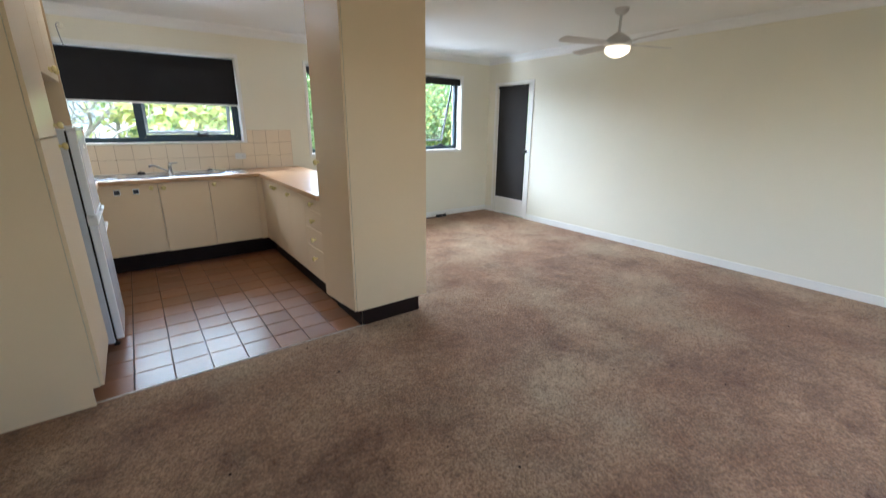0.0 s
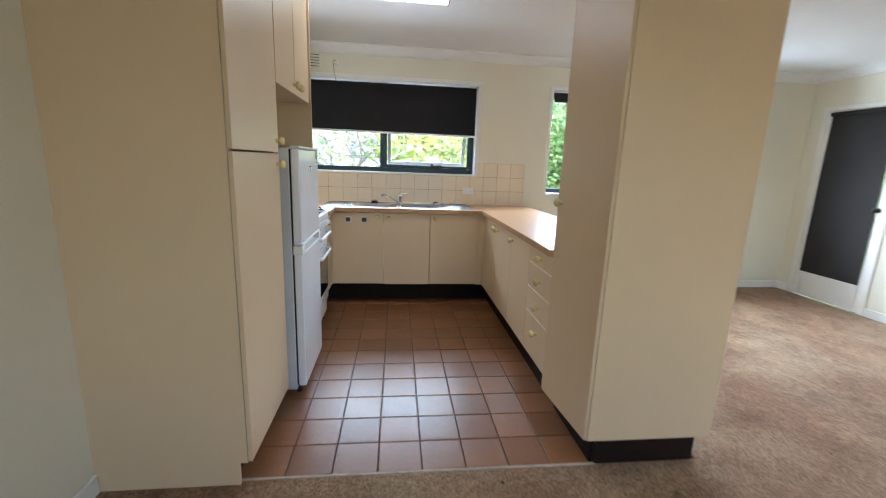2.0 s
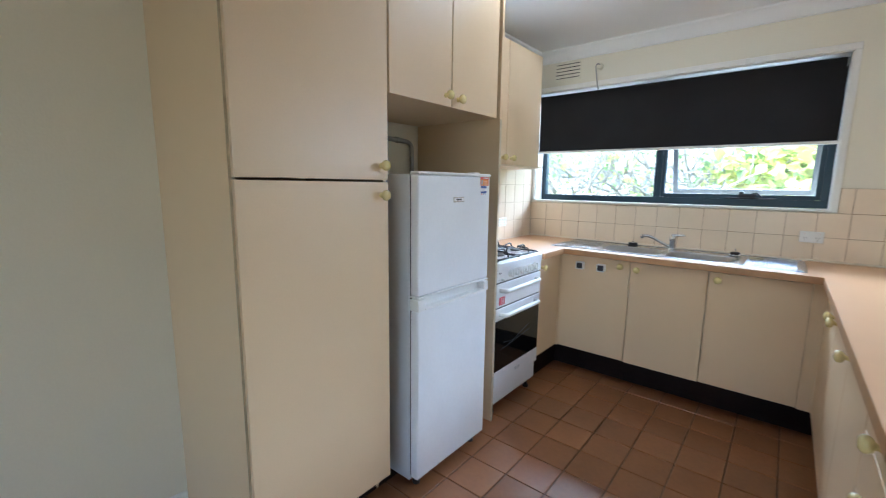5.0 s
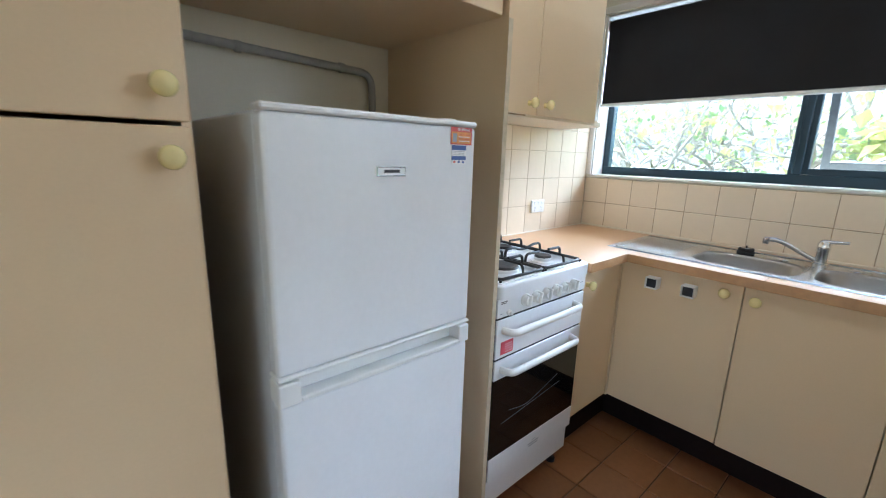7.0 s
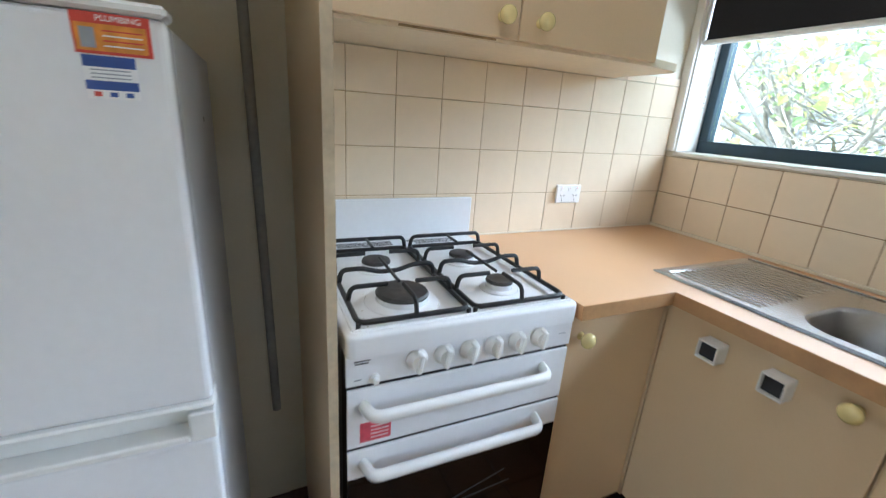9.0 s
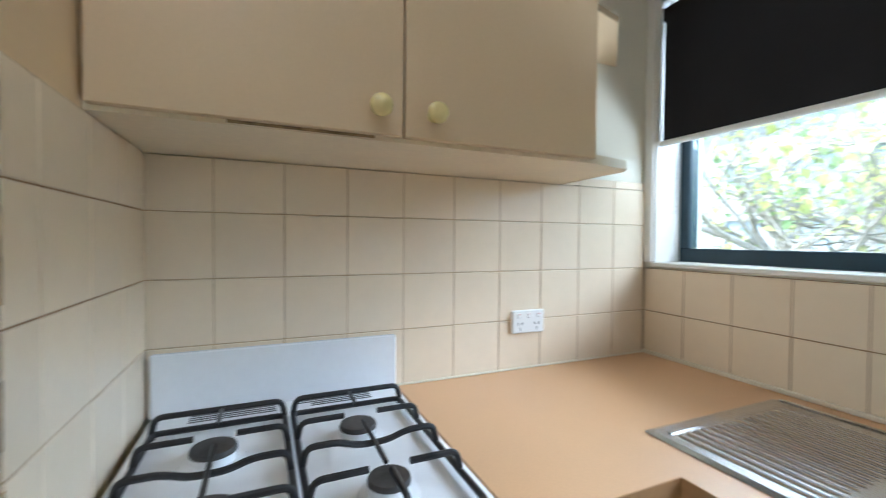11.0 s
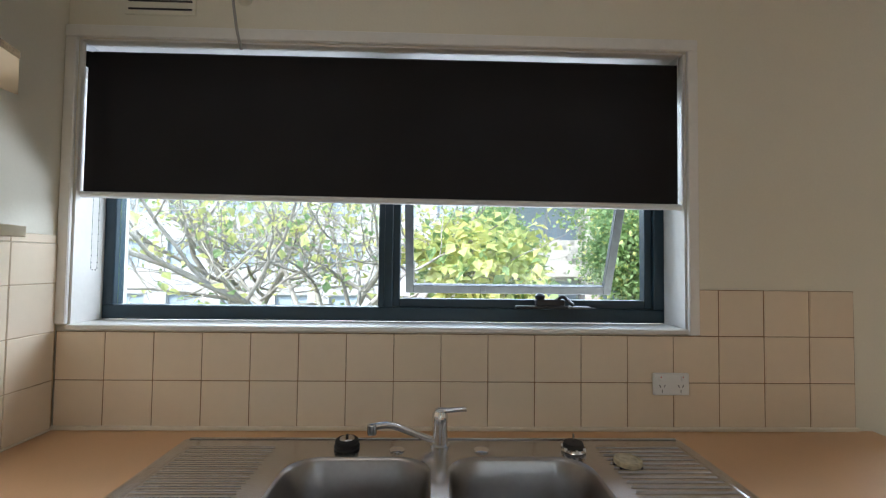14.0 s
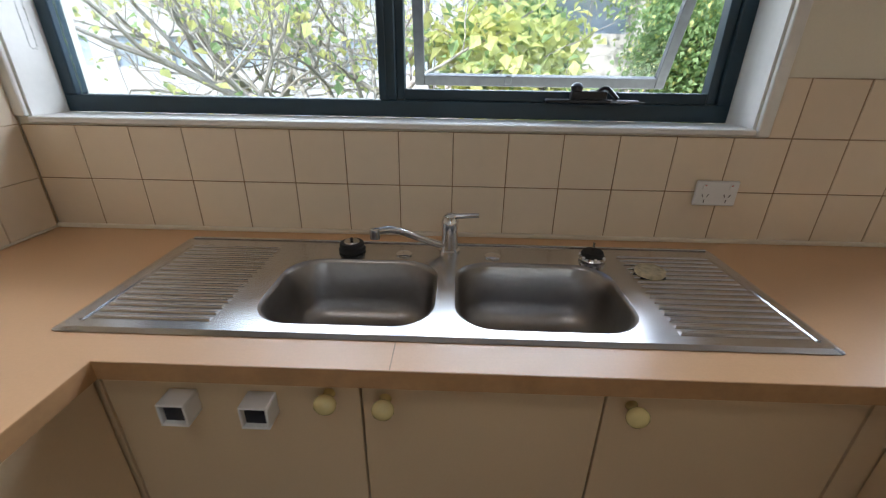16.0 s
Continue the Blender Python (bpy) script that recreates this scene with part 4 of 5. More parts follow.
for y0, y1, kn in ((-1.10, -0.578, -0.235), (-1.55, -1.10, 0.115), (-2.0, -1.55, 0.135)):
    c = base_cabinet("cream laminate cupboard under the peninsula worktop", base=(2.3, (y0 + y1) / 2, 0))
    part("carcass", boxes([(EF + 0.018, 2.60, y0 + 0.001, y0 + 0.016, 0.205, 0.90), (EF + 0.018, 2.60, y0 + 0.016, y1 - 0.001, 0.205, 0.22)]), LAMINATE, c)
    # on this face the leaf's own x axis points south
    door_leaf("door", FACE_W, EF, (y0 + y1) / 2, 0.203, y1 - y0, 0.692, c, ((y1 - y0) / 2 - 0.055 if kn < 0 else -(y1 - y0) / 2 + 0.055, 0.640))
    part("kickboard", box(2.100, 2.115, y0, min(y1, -0.431), 0.0, 0.196), KICK, c, "dark brown kickboard")
dr = base_cabinet("cream cabinet with four drawers", "drawer_cabinet", (2.3, -2.21, 0))
part("carcass", boxes([(EF + 0.018, 2.60, -2.40, -2.384, 0.205, 0.90), (EF + 0.018, 2.60, -2.384, -2.001, 0.205, 0.22)]), LAMINATE, dr)
zs = [0.203, 0.470, 0.630, 0.788, 0.895]
for z0, z1 in zip(zs, zs[1:]):
    door_leaf("drawer_front", FACE_W, EF, -2.200, z0, 0.397, z1 - z0, dr, (0.025, min(0.078, (z1 - z0) * 0.56) if z0 > 0.3 else 0.180))
part("kickboard", box(2.100, 2.115, -2.40, -2.0, 0.0, 0.196), KICK, dr, "dark brown kickboard")
back = thing("peninsula_back_panel", (2.6, -1.2, 0), "plain cream panel closing the peninsula's back", "panel")
part("panel", box(2.602, 2.618, -2.40, 0.006, 0.0, 0.90), LAMINATE, back)

tall = thing("tall_cupboard", (2.4, -2.6, 0), "tall cream laminate cupboard with its door slightly ajar", "cupboard")
TX, TN = 2.048, -2.402
tside = prism([(2.105, 0.005), (2.605, 0.005), (2.605, 0.125), (2.685, 0.125), (2.685, CEIL - 0.002), (TX + 0.018, CEIL - 0.002), (TX + 0.018, 0.125), (2.105, 0.125)], 0, 0.016, frame_of((0, -2.866, 0), (1, 0, 0), (0, 0, 1), (0, 1, 0)))
part("side_panel", tside, LAMINATE, tall)
part("side_edging", boxes([(TX + 0.0165, TX + 0.018, -2.8665, -2.85, 0.125, 0.62), (TX + 0.0165, TX + 0.018, -2.8665, -2.85, 0.64, CEIL - 0.003)]), EDGE_TAPE, tall)
part("back_panel", box(2.669, 2.685, -2.85, TN, 0.125, CEIL - 0.003), LAMINATE, tall)
part("inner_side_panel", box(TX + 0.018, 2.669, TN - 0.016, TN, 0.125, CEIL - 0.003), LAMINATE, tall)
part("bottom", box(TX + 0.018, 2.669, -2.85, TN - 0.016, 0.125, 0.141), LAMINATE, tall)
part("shelf", box(TX + 0.03, 2.669, -2.85, TN - 0.016, 1.30, 1.316), LAMINATE, tall)
part("kickboard", boxes([(2.105, 2.605, -2.8685, -2.855, 0.0, 0.124), (2.09, 2.105, -2.855, TN, 0.0, 0.124), (2.59, 2.605, -2.855, TN, 0.0, 0.124)]), KICK, tall, "dark brown kickboard")
hinge = Matrix.Translation((TX, -2.864, 0.128)) @ Matrix.Rotation(radians(5.6), 4, "Z") @ FACE_W
tw = -2.864 - TN
lb = box(tw, -0.001, 0.0, 2.345, -0.017, 0, bevel=0.0015)
lb.transform(hinge)
tdoor = part("door", lb, LAMINATE, tall, "tall door standing slightly ajar")
part("knob", lathe(KNOB_PROFILE, hinge @ Matrix.Translation((tw + 0.045, 1.07, 0)), 18), KNOB, tdoor, "pale yellow round knob", smooth=True)

# ---- worktops ----
TOP0 = 0.902
top_n = thing("worktop", (1.2, -0.3, W), "peach laminate worktop running round the kitchen", "worktop")
SINK = (0.475, 1.905, -0.505, -0.085)
tb = bmesh.new()
rim = [(0.003, -0.918), (0.596, -0.918), (0.596, -0.606), (1.985, -0.606), (1.985, -2.40), (2.60, -2.40), (2.60, -0.002), (0.003, -0.002)]
cut = [(SINK[0], SINK[2]), (SINK[1], SINK[2]), (SINK[1], SINK[3]), (SINK[0], SINK[3])]
levels = []
for z in (TOP0, W):
    loops, es = [], []
    for o in (rim, cut):
        vs = [tb.verts.new((x, y, z)) for x, y in o]
        es += [tb.edges.new((vs[i], vs[(i + 1) % len(vs)])) for i in range(len(vs))]
        loops.append(vs)
    bmesh.ops.triangle_fill(tb, use_beauty=True, use_dissolve=False, edges=es)
    levels.append(loops)
for lo, hi in zip(levels[0], levels[1]):
    for i in range(len(lo)):
        j = (i + 1) % len(lo)
        tb.faces.new((lo[i], lo[j], hi[j], hi[i]))
part("top", tb, WORKTOP, top_n)
part("joint_line", box(1.1045, 1.106, -0.6045, -0.53, TOP0, W + 0.0003), CHIPBOARD, top_n)
eb = boxes([(0.596, 0.5975, -0.918, -0.6075, TOP0, W - 0.001), (0.596, 1.985, -0.6075, -0.606, TOP0, W - 0.001), (1.9835, 1.985, -2.40, -0.6075, TOP0, W - 0.001)])
part("front_edging", eb, material("tan_worktop_edging", (0.50, 0.29, 0.13), 0.45, vary=0.1, scale=12), top_n, "tan worktop edging strip")
part("sealant", boxes([(0.003, 2.55, -0.012, -0.001, W, W + 0.012), (0.002, 0.009, -0.915, -0.010, W, W + 0.006)], 0.002), material("yellowed_sealant", (0.82, 0.74, 0.60), 0.4, vary=0.05, scale=8), top_n)


# ---- sink ----
def sink():
    s = thing("kitchen_sink", (1.19, -0.3, W), "double bowl stainless steel sink with two drainers", "sink")
    x0, x1, y0, y1 = 0.452, 1.922, -0.528, -0.070
    zt = W + 0.006
    bowls = ((0.800, 1.172, -0.488, -0.195), (1.213, 1.590, -0.490, -0.193))
    R, N = 0.085, 6
    bm = bmesh.new()

    def ring(o, z):
        return [bm.verts.new((x, y, z)) for x, y in o]

    # deck: fill between the outline and the bowl mouths
    outline = ring(rounded(x0 + 0.012, x1 - 0.012, y0 + 0.012, y1 - 0.012, 0.01, 2), zt)
    lip = ring(rounded(x0, x1, y0, y1, 0.012, 2), W + 0.0015)
    for i in range(len(outline)):
        j = (i + 1) % len(outline)
        bm.faces.new((outline[i], outline[j], lip[j], lip[i]))
    edges = [bm.edges.get((outline[i], outline[(i + 1) % len(outline)])) for i in range(len(outline))]
    mouths = []
    for a, b, c, d in bowls:
        r = ring(rounded(a, b, c, d, R, N), zt)
        es = [bm.edges.new((r[i], r[(i + 1) % len(r)])) for i in range(len(r))]
        edges += es
        mouths.append(r)
    bmesh.ops.triangle_fill(bm, use_beauty=True, use_dissolve=False, edges=edges)
    kill = []
    for f in bm.faces:
        cx, cy, cz = f.calc_center_median()
        if abs(cz - zt) < 1e-4:
            for (a, b, c, d), r in zip(bowls, mouths):
                if set(f.verts) <= set(r):
                    kill.append(f)
                    break
    bmesh.ops.delete(bm, geom=kill, context="FACES_ONLY")
    part("deck", bm, STEEL, s)
    for a, b, c, d in bowls:
        bb = bmesh.new()
        steps = [(0.0, 0.0, R), (0.004, -0.003, R), (0.008, -0.010, R), (0.014, -0.10, R - 0.006), (0.020, -0.135, R - 0.01), (0.040, -0.158, R - 0.02), (0.075, -0.165, R - 0.045)]
        prev = None
        for ins, dz, rr in steps:
            cur = [bb.verts.new((x, y, zt + dz)) for x, y in rounded(a + ins, b - ins, c + ins, d - ins, max(0.015, rr), N)]
            if prev:
                for i in range(len(cur)):
                    j = (i + 1) % len(cur)
                    bb.faces.new((prev[i], prev[j], cur[j], cur[i]))
            prev = cur
        bb.faces.new(prev)
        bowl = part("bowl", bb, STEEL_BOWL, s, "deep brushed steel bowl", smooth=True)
        cx, cy = (a + b) / 2, (c + d) / 2 - 0.02
        part("waste", lathe([(0.042, 0), (0.040, 0.003), (0.032, 0.003), (0.028, -0.004), (0, -0.004)], Matrix.Translation((cx, cy, zt - 0.1648)), 20), CHROME, bowl, smooth=True)
    for a, b in ((0.490, 0.752), (1.628, 1.892)):
        n = 16
        arc = [(0.0075 * math.cos(math.pi * k / 8), 0.0042 * math.sin(math.pi * k / 8)) for k in range(9)]
        for i in range(n):
            y = -0.482 + i * (0.345 / (n - 1))
            rib = prism(arc, a + 0.012, b - 0.012, frame_of((0, y, zt - 0.0004), (0, 1, 0), (0, 0, 1), (1, 0, 0)))
            for v in rib.verts:
                t = 1.0 if v.co.x > (a + b) / 2 else -1.0
                v.co.x -= t * 0.9 * (v.co.z - zt)
            part("drainer_rib", rib, STEEL_RIB, s, smooth=True)
        ed = a if a < 1 else b
        part("drainer_edge", prism([(-0.006, 0), (-0.003, 0.003), (0.003, 0.003), (0.006, 0)], -0.495, -0.13, frame_of((ed, 0, zt - 0.0004), (1, 0, 0), (0, 0, 1), (0, 1, 0))), STEEL, s)
    part("back_ridge", boxes([(0.47, 1.905, -0.088, -0.080, zt - 0.001, zt + 0.004)], 0.0015), STEEL, s)
    for x in (1.078, 1.312):
        part("blanking_cap", lathe([(0.021, 0), (0.021, 0.003), (0.017, 0.0055), (0, 0.006)], Matrix.Translation((x, -0.158, zt)), 18), CHROME, s, smooth=True)


sink()

tap = thing("mixer_tap", (1.197, -0.125, W), "chrome lever mixer tap with a long spout", "tap")
part("body", lathe([(0.028, 0), (0.028, 0.006), (0.0225, 0.010), (0.0215, 0.064), (0.0225, 0.067), (0.0225, 0.088), (0.018, 0.099), (0, 0.103)], Matrix.Translation((1.197, -0.128, W + 0.006)), 22), CHROME, tap, smooth=True)
sp = tube(bend([(1.185, -0.132, W + 0.022), (1.150, -0.150, W + 0.040), (1.075, -0.195, W + 0.088), (1.050, -0.212, W + 0.098), (1.012, -0.235, W + 0.099)], 0.03, 5), 0.0095, 12)
part("spout", sp, CHROME, tap, smooth=True)
part("spout_tip", lathe([(0.011, 0), (0.0125, 0.003), (0.0125, 0.026), (0, 0.027)], Matrix.Translation((1.018, -0.231, W + 0.080)), 14), CHROME, tap, smooth=True)
lv = tube(bend([(1.190, -0.128, W + 0.096), (1.207, -0.128, W + 0.106), (1.272, -0.135, W + 0.112)], 0.03, 5), [0.016, 0.016, 0.014, 0.012, 0.010, 0.009, 0.008, 0.0065], 10)
part("lever", lv, CHROME, tap, smooth=True)


def plug(x, y, strainer):
    p = thing("sink_plug", (x, y, W), "black rubber sink plug with a metal pin" if not strainer else "metal basket strainer plug with a black seal", "plug")
    z = W + 0.0066
    if strainer:
        part("basket", lathe([(0.030, 0), (0.034, 0.004), (0.030, 0.010), (0.024, 0.012), (0, 0.012)], Matrix.Translation((x, y, z)), 20), CHROME, p, smooth=True)
        for i in range(12):
            a = i * math.pi / 6
            part("tooth", box(x + 0.030 * math.cos(a) - 0.003, x + 0.030 * math.cos(a) + 0.003, y + 0.030 * math.sin(a) - 0.003, y + 0.030 * math.sin(a) + 0.003, z + 0.004, z + 0.013), WHITE_PLASTIC if i % 2 else CHROME, p)
        part("seal", lathe([(0.027, 0.012), (0.029, 0.016), (0.026, 0.024), (0, 0.025)], Matrix.Translation((x, y, z)), 20), RUBBER, p, smooth=True)
        part("pin", tube([(x, y, z + 0.024), (x, y, z + 0.048)], 0.003, 8), CHROME, p)
    else:
        part("disc", lathe([(0.034, 0), (0.036, 0.006), (0.031, 0.012), (0.033, 0.018), (0.030, 0.024), (0, 0.026)], Matrix.Translation((x, y, z)), 20), RUBBER, p, smooth=True)
        part("cap", lathe([(0.021, 0.025), (0.019, 0.028), (0, 0.029)], Matrix.Translation((x, y, z)), 16), STEEL, p, smooth=True)
        part("pin", tube([(x, y, z + 0.027), (x, y, z + 0.036)], 0.004, 8), BLACK_IRON, p)


plug(0.936, -0.140, False)
plug(1.570, -0.160, True)
cap = thing("old_plug_cap", (1.687, -0.238, W), "worn cream plug cap lying on the drainer", "plug cap")
part("disc", lathe([(0.034, 0), (0.036, 0.004), (0.035, 0.011), (0.031, 0.013), (0.029, 0.0105), (0, 0.010)], Matrix.Translation((1.687, -0.238, W + 0.0092)), 20), SOAP, cap, smooth=True)
part("underside", lathe([(0.037, 0), (0.037, 0.003), (0, 0.003)], Matrix.Translation((1.687, -0.238, W + 0.0060)), 20), RUBBER, cap)


# ---- power points ----
def power_point(face, x, y, z, switches):
    p = thing("power_point", (x, y, z), "white double power point on the tiles", "power point")
    m = at(face, x, y, z)

    def add(name, mat, *b, bevel=0.0):
        q = box(*b, bevel=bevel)
        q.transform(m)
        return part(name, q, mat, p)

    add("plate", WHITE_PLASTIC, -0.058, 0.058, -0.035, 0.035, 0.0, 0.010, bevel=0.003)
    for i in range(switches):
        sx = -0.036 + i * 0.072 / (switches - 1)
        add("switch", WHITE_PLASTIC, sx - 0.007, sx + 0.007, 0.012, 0.027, 0.010, 0.0135, bevel=0.0015)
        add("indicator", RED_PRINT, sx - 0.002, sx + 0.002, 0.022, 0.025, 0.0135, 0.0138)
    for sx in (-0.030, 0.030):
        for dx, dz, r in ((-0.007, 0.002, 28), (0.007, 0.002, -28), (0, -0.014, 0)):
            q = box(-0.0011, 0.0011, -0.0045, 0.0045, 0.0098, 0.0104)
            q.transform(m @ Matrix.Translation((sx + dx, dz - 0.008, 0)) @ Matrix.Rotation(radians(r), 4, "Z"))
            part("socket_slot", q, INK, p)


power_point(FACE_E, 0.0045, -0.503, 1.086, 3)
power_point(FACE_S, 1.935, -0.0045, 1.090, 2)

# ---- wall cabinet over the stove ----
wc = thing("wall_cabinet", (0.16, -1.0, 1.51), "cream wall cupboard with two doors over the stove", "cupboard")
part("carcass", boxes([(-0.006, 0.312, -1.482, -0.547, 1.536, 2.30)], 0.0), LAMINATE, wc)
part("base_board", prism([(-0.006, -1.482), (0.316, -1.482), (0.316, -0.545), (0.29, -0.41), (0.262, -0.385), (-0.006, -0.375)], 1.5135, 1.5355), material("cream_base_board", (0.80, 0.69, 0.50), 0.45, vary=0.04, scale=6), wc, "pale base board running on as a shelf")
part("raw_edge", boxes([(0.3161, 0.3175, -1.30, -1.06, 1.5165, 1.5325)]), CHIPBOARD, wc)
door_leaf("door", FACE_E, 0.332, -1.244, 1.520, 0.470, 0.78, wc, (0.185, 0.045))
door_leaf("door", FACE_E, 0.332, -0.778, 1.520, 0.460, 0.78, wc, (-0.175, 0.045))
for z in (1.926, 2.30):
    sh = part("end_shelf", prism([(-0.006, -0.546), (0.255, -0.546), (0.208, -0.36), (0.0, -0.15), (-0.006, -0.15)], z, z + 0.018), LAMINATE, wc, "small cream end shelf with a raw front edge")
    part("raw_edge", prism([(0.2553, -0.546), (0.2573, -0.546), (0.2103, -0.3595), (0.2083, -0.36)], z + 0.0005, z + 0.0175), CHIPBOARD, sh)
strip = thing("broken_tile_edge", (0.54, -1.478, 1.2), "rough brown adhesive strip where edge tiles are missing", "adhesive strip")
rs = bmesh.new()
rnd = random.Random(3)
z = 0.945
while z < 1.51:
    h = rnd.uniform(0.02, 0.05)
    box(0.528 + rnd.uniform(0, 0.003), 0.556 + rnd.uniform(-0.004, 0.003), -1.483, -1.4765 - rnd.uniform(0, 0.003), z, min(1.512, z + h), bm=rs)
    z += h
part("adhesive", rs, CHIPBOARD, strip)

# ---- lamps ----
batten = thing("ceiling_light", (0.95, -1.45, CEIL), "lit fluorescent batten on the kitchen ceiling", "ceiling light")
part("tray", box(0.32, 1.505, -1.50, -1.40, CEIL - 0.03, CEIL - 0.001, bevel=0.004), WHITE_ENAMEL, batten)
part("diffuser", prism([(-0.045, -0.0305), (0.045, -0.0305), (0.04, -0.055), (0.02, -0.066), (-0.02, -0.066), (-0.04, -0.055)], 0.335, 1.488, frame_of((0, -1.45, CEIL), (0, 1, 0), (0, 0, 1), (1, 0, 0))), TUBE_ON, batten)
for x in (0.322, 1.488):
    part("end_cap", box(x, x + 0.013, -1.499, -1.401, CEIL - 0.068, CEIL - 0.0305, bevel=0.002), EDGE_TAPE, batten)

FX, FY = 4.66, -3.09
fan = thing("ceiling_fan", (FX, FY, CEIL), "pale grey four-blade ceiling fan with a lit bowl", "ceiling fan")
T0 = Matrix.Translation((FX, FY, 0))
part("canopy", lathe([(0.062, CEIL - 0.002), (0.060, CEIL - 0.03), (0.035, CEIL - 0.055), (0.014, CEIL - 0.062)], T0, 20), FAN_GREY, fan, smooth=True)
part("down_rod", tube([(FX, FY, CEIL - 0.06), (FX, FY, 2.275)], 0.012, 10), FAN_GREY, fan, smooth=True)
part("motor", lathe([(0.02, 2.290), (0.045, 2.275), (0.095, 2.240), (0.118, 2.210), (0.118, 2.180), (0.10, 2.167), (0.0, 2.167)], T0, 24), FAN_GREY, fan, smooth=True)
part("lamp_bowl", lathe([(0.108, 2.166), (0.112, 2.150), (0.105, 2.120), (0.07, 2.093), (0.035, 2.079), (0, 2.075)], T0, 24), LAMP_ON, fan, "glowing glass bowl", smooth=True)
for a in (164, 254, -16, 74):
    m = T0 @ Matrix.Rotation(radians(a), 4, "Z") @ Matrix.Translation((0, 0, 2.197)) @ Matrix.Rotation(radians(11), 4, "X")
    bl = part("blade", prism([(0.16, -0.045), (0.30, -0.06), (0.58, -0.062), (0.615, -0.04), (0.625, 0.0), (0.615, 0.045), (0.58, 0.06), (0.30, 0.052), (0.16, 0.04)], -0.003, 0.003, m), FAN_GREY, fan)
    part("blade_arm", prism([(0.09, -0.02), (0.20, -0.03), (0.22, 0), (0.20, 0.03), (0.09, 0.02)], -0.009, -0.0035, m), FAN_GREY, bl)

# loose sockets and lead left on the living room carpet
adp = thing("power_board", (4.82, -0.075, 0.004), "dark power adaptor and lead lying on the carpet", "power adaptor")
part("block", box(4.77, 4.87, -0.11, -0.05, 0.004, 0.045, bevel=0.006), BLACK_PLASTIC, adp)
part("plug", box(4.90, 4.95, -0.10, -0.06, 0.004, 0.05, bevel=0.006), BLACK_PLASTIC, adp)
part("lead", tube(bend([(4.77, -0.08, 0.012), (4.66, -0.10, 0.010), (4.56, -0.05, 0.010), (4.50, -0.06, 0.010)], 0.05), 0.005, 8), BLACK_PLASTIC, adp, smooth=True)


crumbs = thing("carpet_crumbs", (2.2, -4.2, 0.004), "dark crumbs of dirt trodden into the carpet", "dirt", kind="stuff")
cb, crnd = bmesh.new(), random.Random(12)
for i in range(46):
    x, y, r = crnd.uniform(0.6, 5.2), crnd.uniform(-5.0, -1.2), crnd.uniform(0.003, 0.010)
    if x < 2.8 and y > -2.9:
        continue
    lathe([(r, 0.004), (r * crnd.uniform(0.6, 0.9), 0.007), (0, 0.009)], Matrix.Translation((x, y, 0)) @ Matrix.Rotation(crnd.uniform(0, 3), 4, "Z") @ Matrix.Diagonal((1, crnd.uniform(0.4, 1), 1, 1)), 6, cb)
part("crumb_scatter", cb, KICK, crumbs)


# ---- outside ----
GZ = -3.2
struct("wall_lower_storey", box(XW - 0.2, XE + 0.22, YS - 0.2, 0.25, GZ, -0.1), BRICK_OUT, "brick storey below the flat", "wall")
struct("ground", prism([(-900, -900), (900, -900), (900, 900), (-900, 900)], GZ - 0.3, GZ), LAWN, "lawn and garden ground around the flats", "ground")


def leaves(spots, size, rnd, wide=0.40, droop=0.5):
    """One mesh of folded leaves at the given spots."""
    verts, faces = [], []
    for p in spots:
        s = size * rnd.uniform(0.6, 1.25)
        m = Matrix.Translation(p) @ Euler((rnd.uniform(-droop - 0.9, droop), rnd.uniform(-0.6, 0.6), rnd.uniform(0, 6.283))).to_matrix().to_4x4()
        b = len(verts)
        for q in ((0, 0, 0), (wide * s, 0.45 * s, 0.10 * s), (0, s, -0.12 * s), (-wide * s, 0.45 * s, 0.10 * s), (0, 0.5 * s, 0)):
            verts.append(m @ Vector(q))
        faces += [(b, b + 1, b + 4), (b + 1, b + 2, b + 4), (b + 2, b + 3, b + 4), (b + 3, b, b + 4)]
    me = bpy.data.meshes.new("leaves")
    me.from_pydata(verts, [], faces)
    return me


def grow(bm, start, way, length, radius, depth, rnd, tips, up=0.12, spread=0.65):
    """A limb that bends and forks into thinner limbs."""
    p, d = Vector(start), Vector(way).normalized()
    pts, rad, n = [p.copy()], [radius], 6
    for i in range(n):
        d = (d + Vector((rnd.uniform(-0.28, 0.28), rnd.uniform(-0.28, 0.28), rnd.uniform(-0.2, 0.25) + up * 0.3))).normalized()
        p = p + d * length / n
        pts.append(p.copy())
        rad.append(radius * (1 - 0.5 * (i + 1) / n))
        if depth > 0 and i >= 1:
            if rnd.random() < 0.75:
                q = Vector((rnd.uniform(-1, 1), rnd.uniform(-1, 1), rnd.uniform(-0.5, 0.9)))
                q = (d * (1 - spread) + q.normalized() * spread).normalized()
                grow(bm, p, q, length * rnd.uniform(0.5, 0.78), rad[-1] * 0.62, depth - 1, rnd, tips, up, spread)
        if depth <= 1:
            tips.append(p.copy())
    tube(pts, rad, 5 if depth < 2 else 8, bm)
    if depth <= 1:
        tips.append(p.copy())


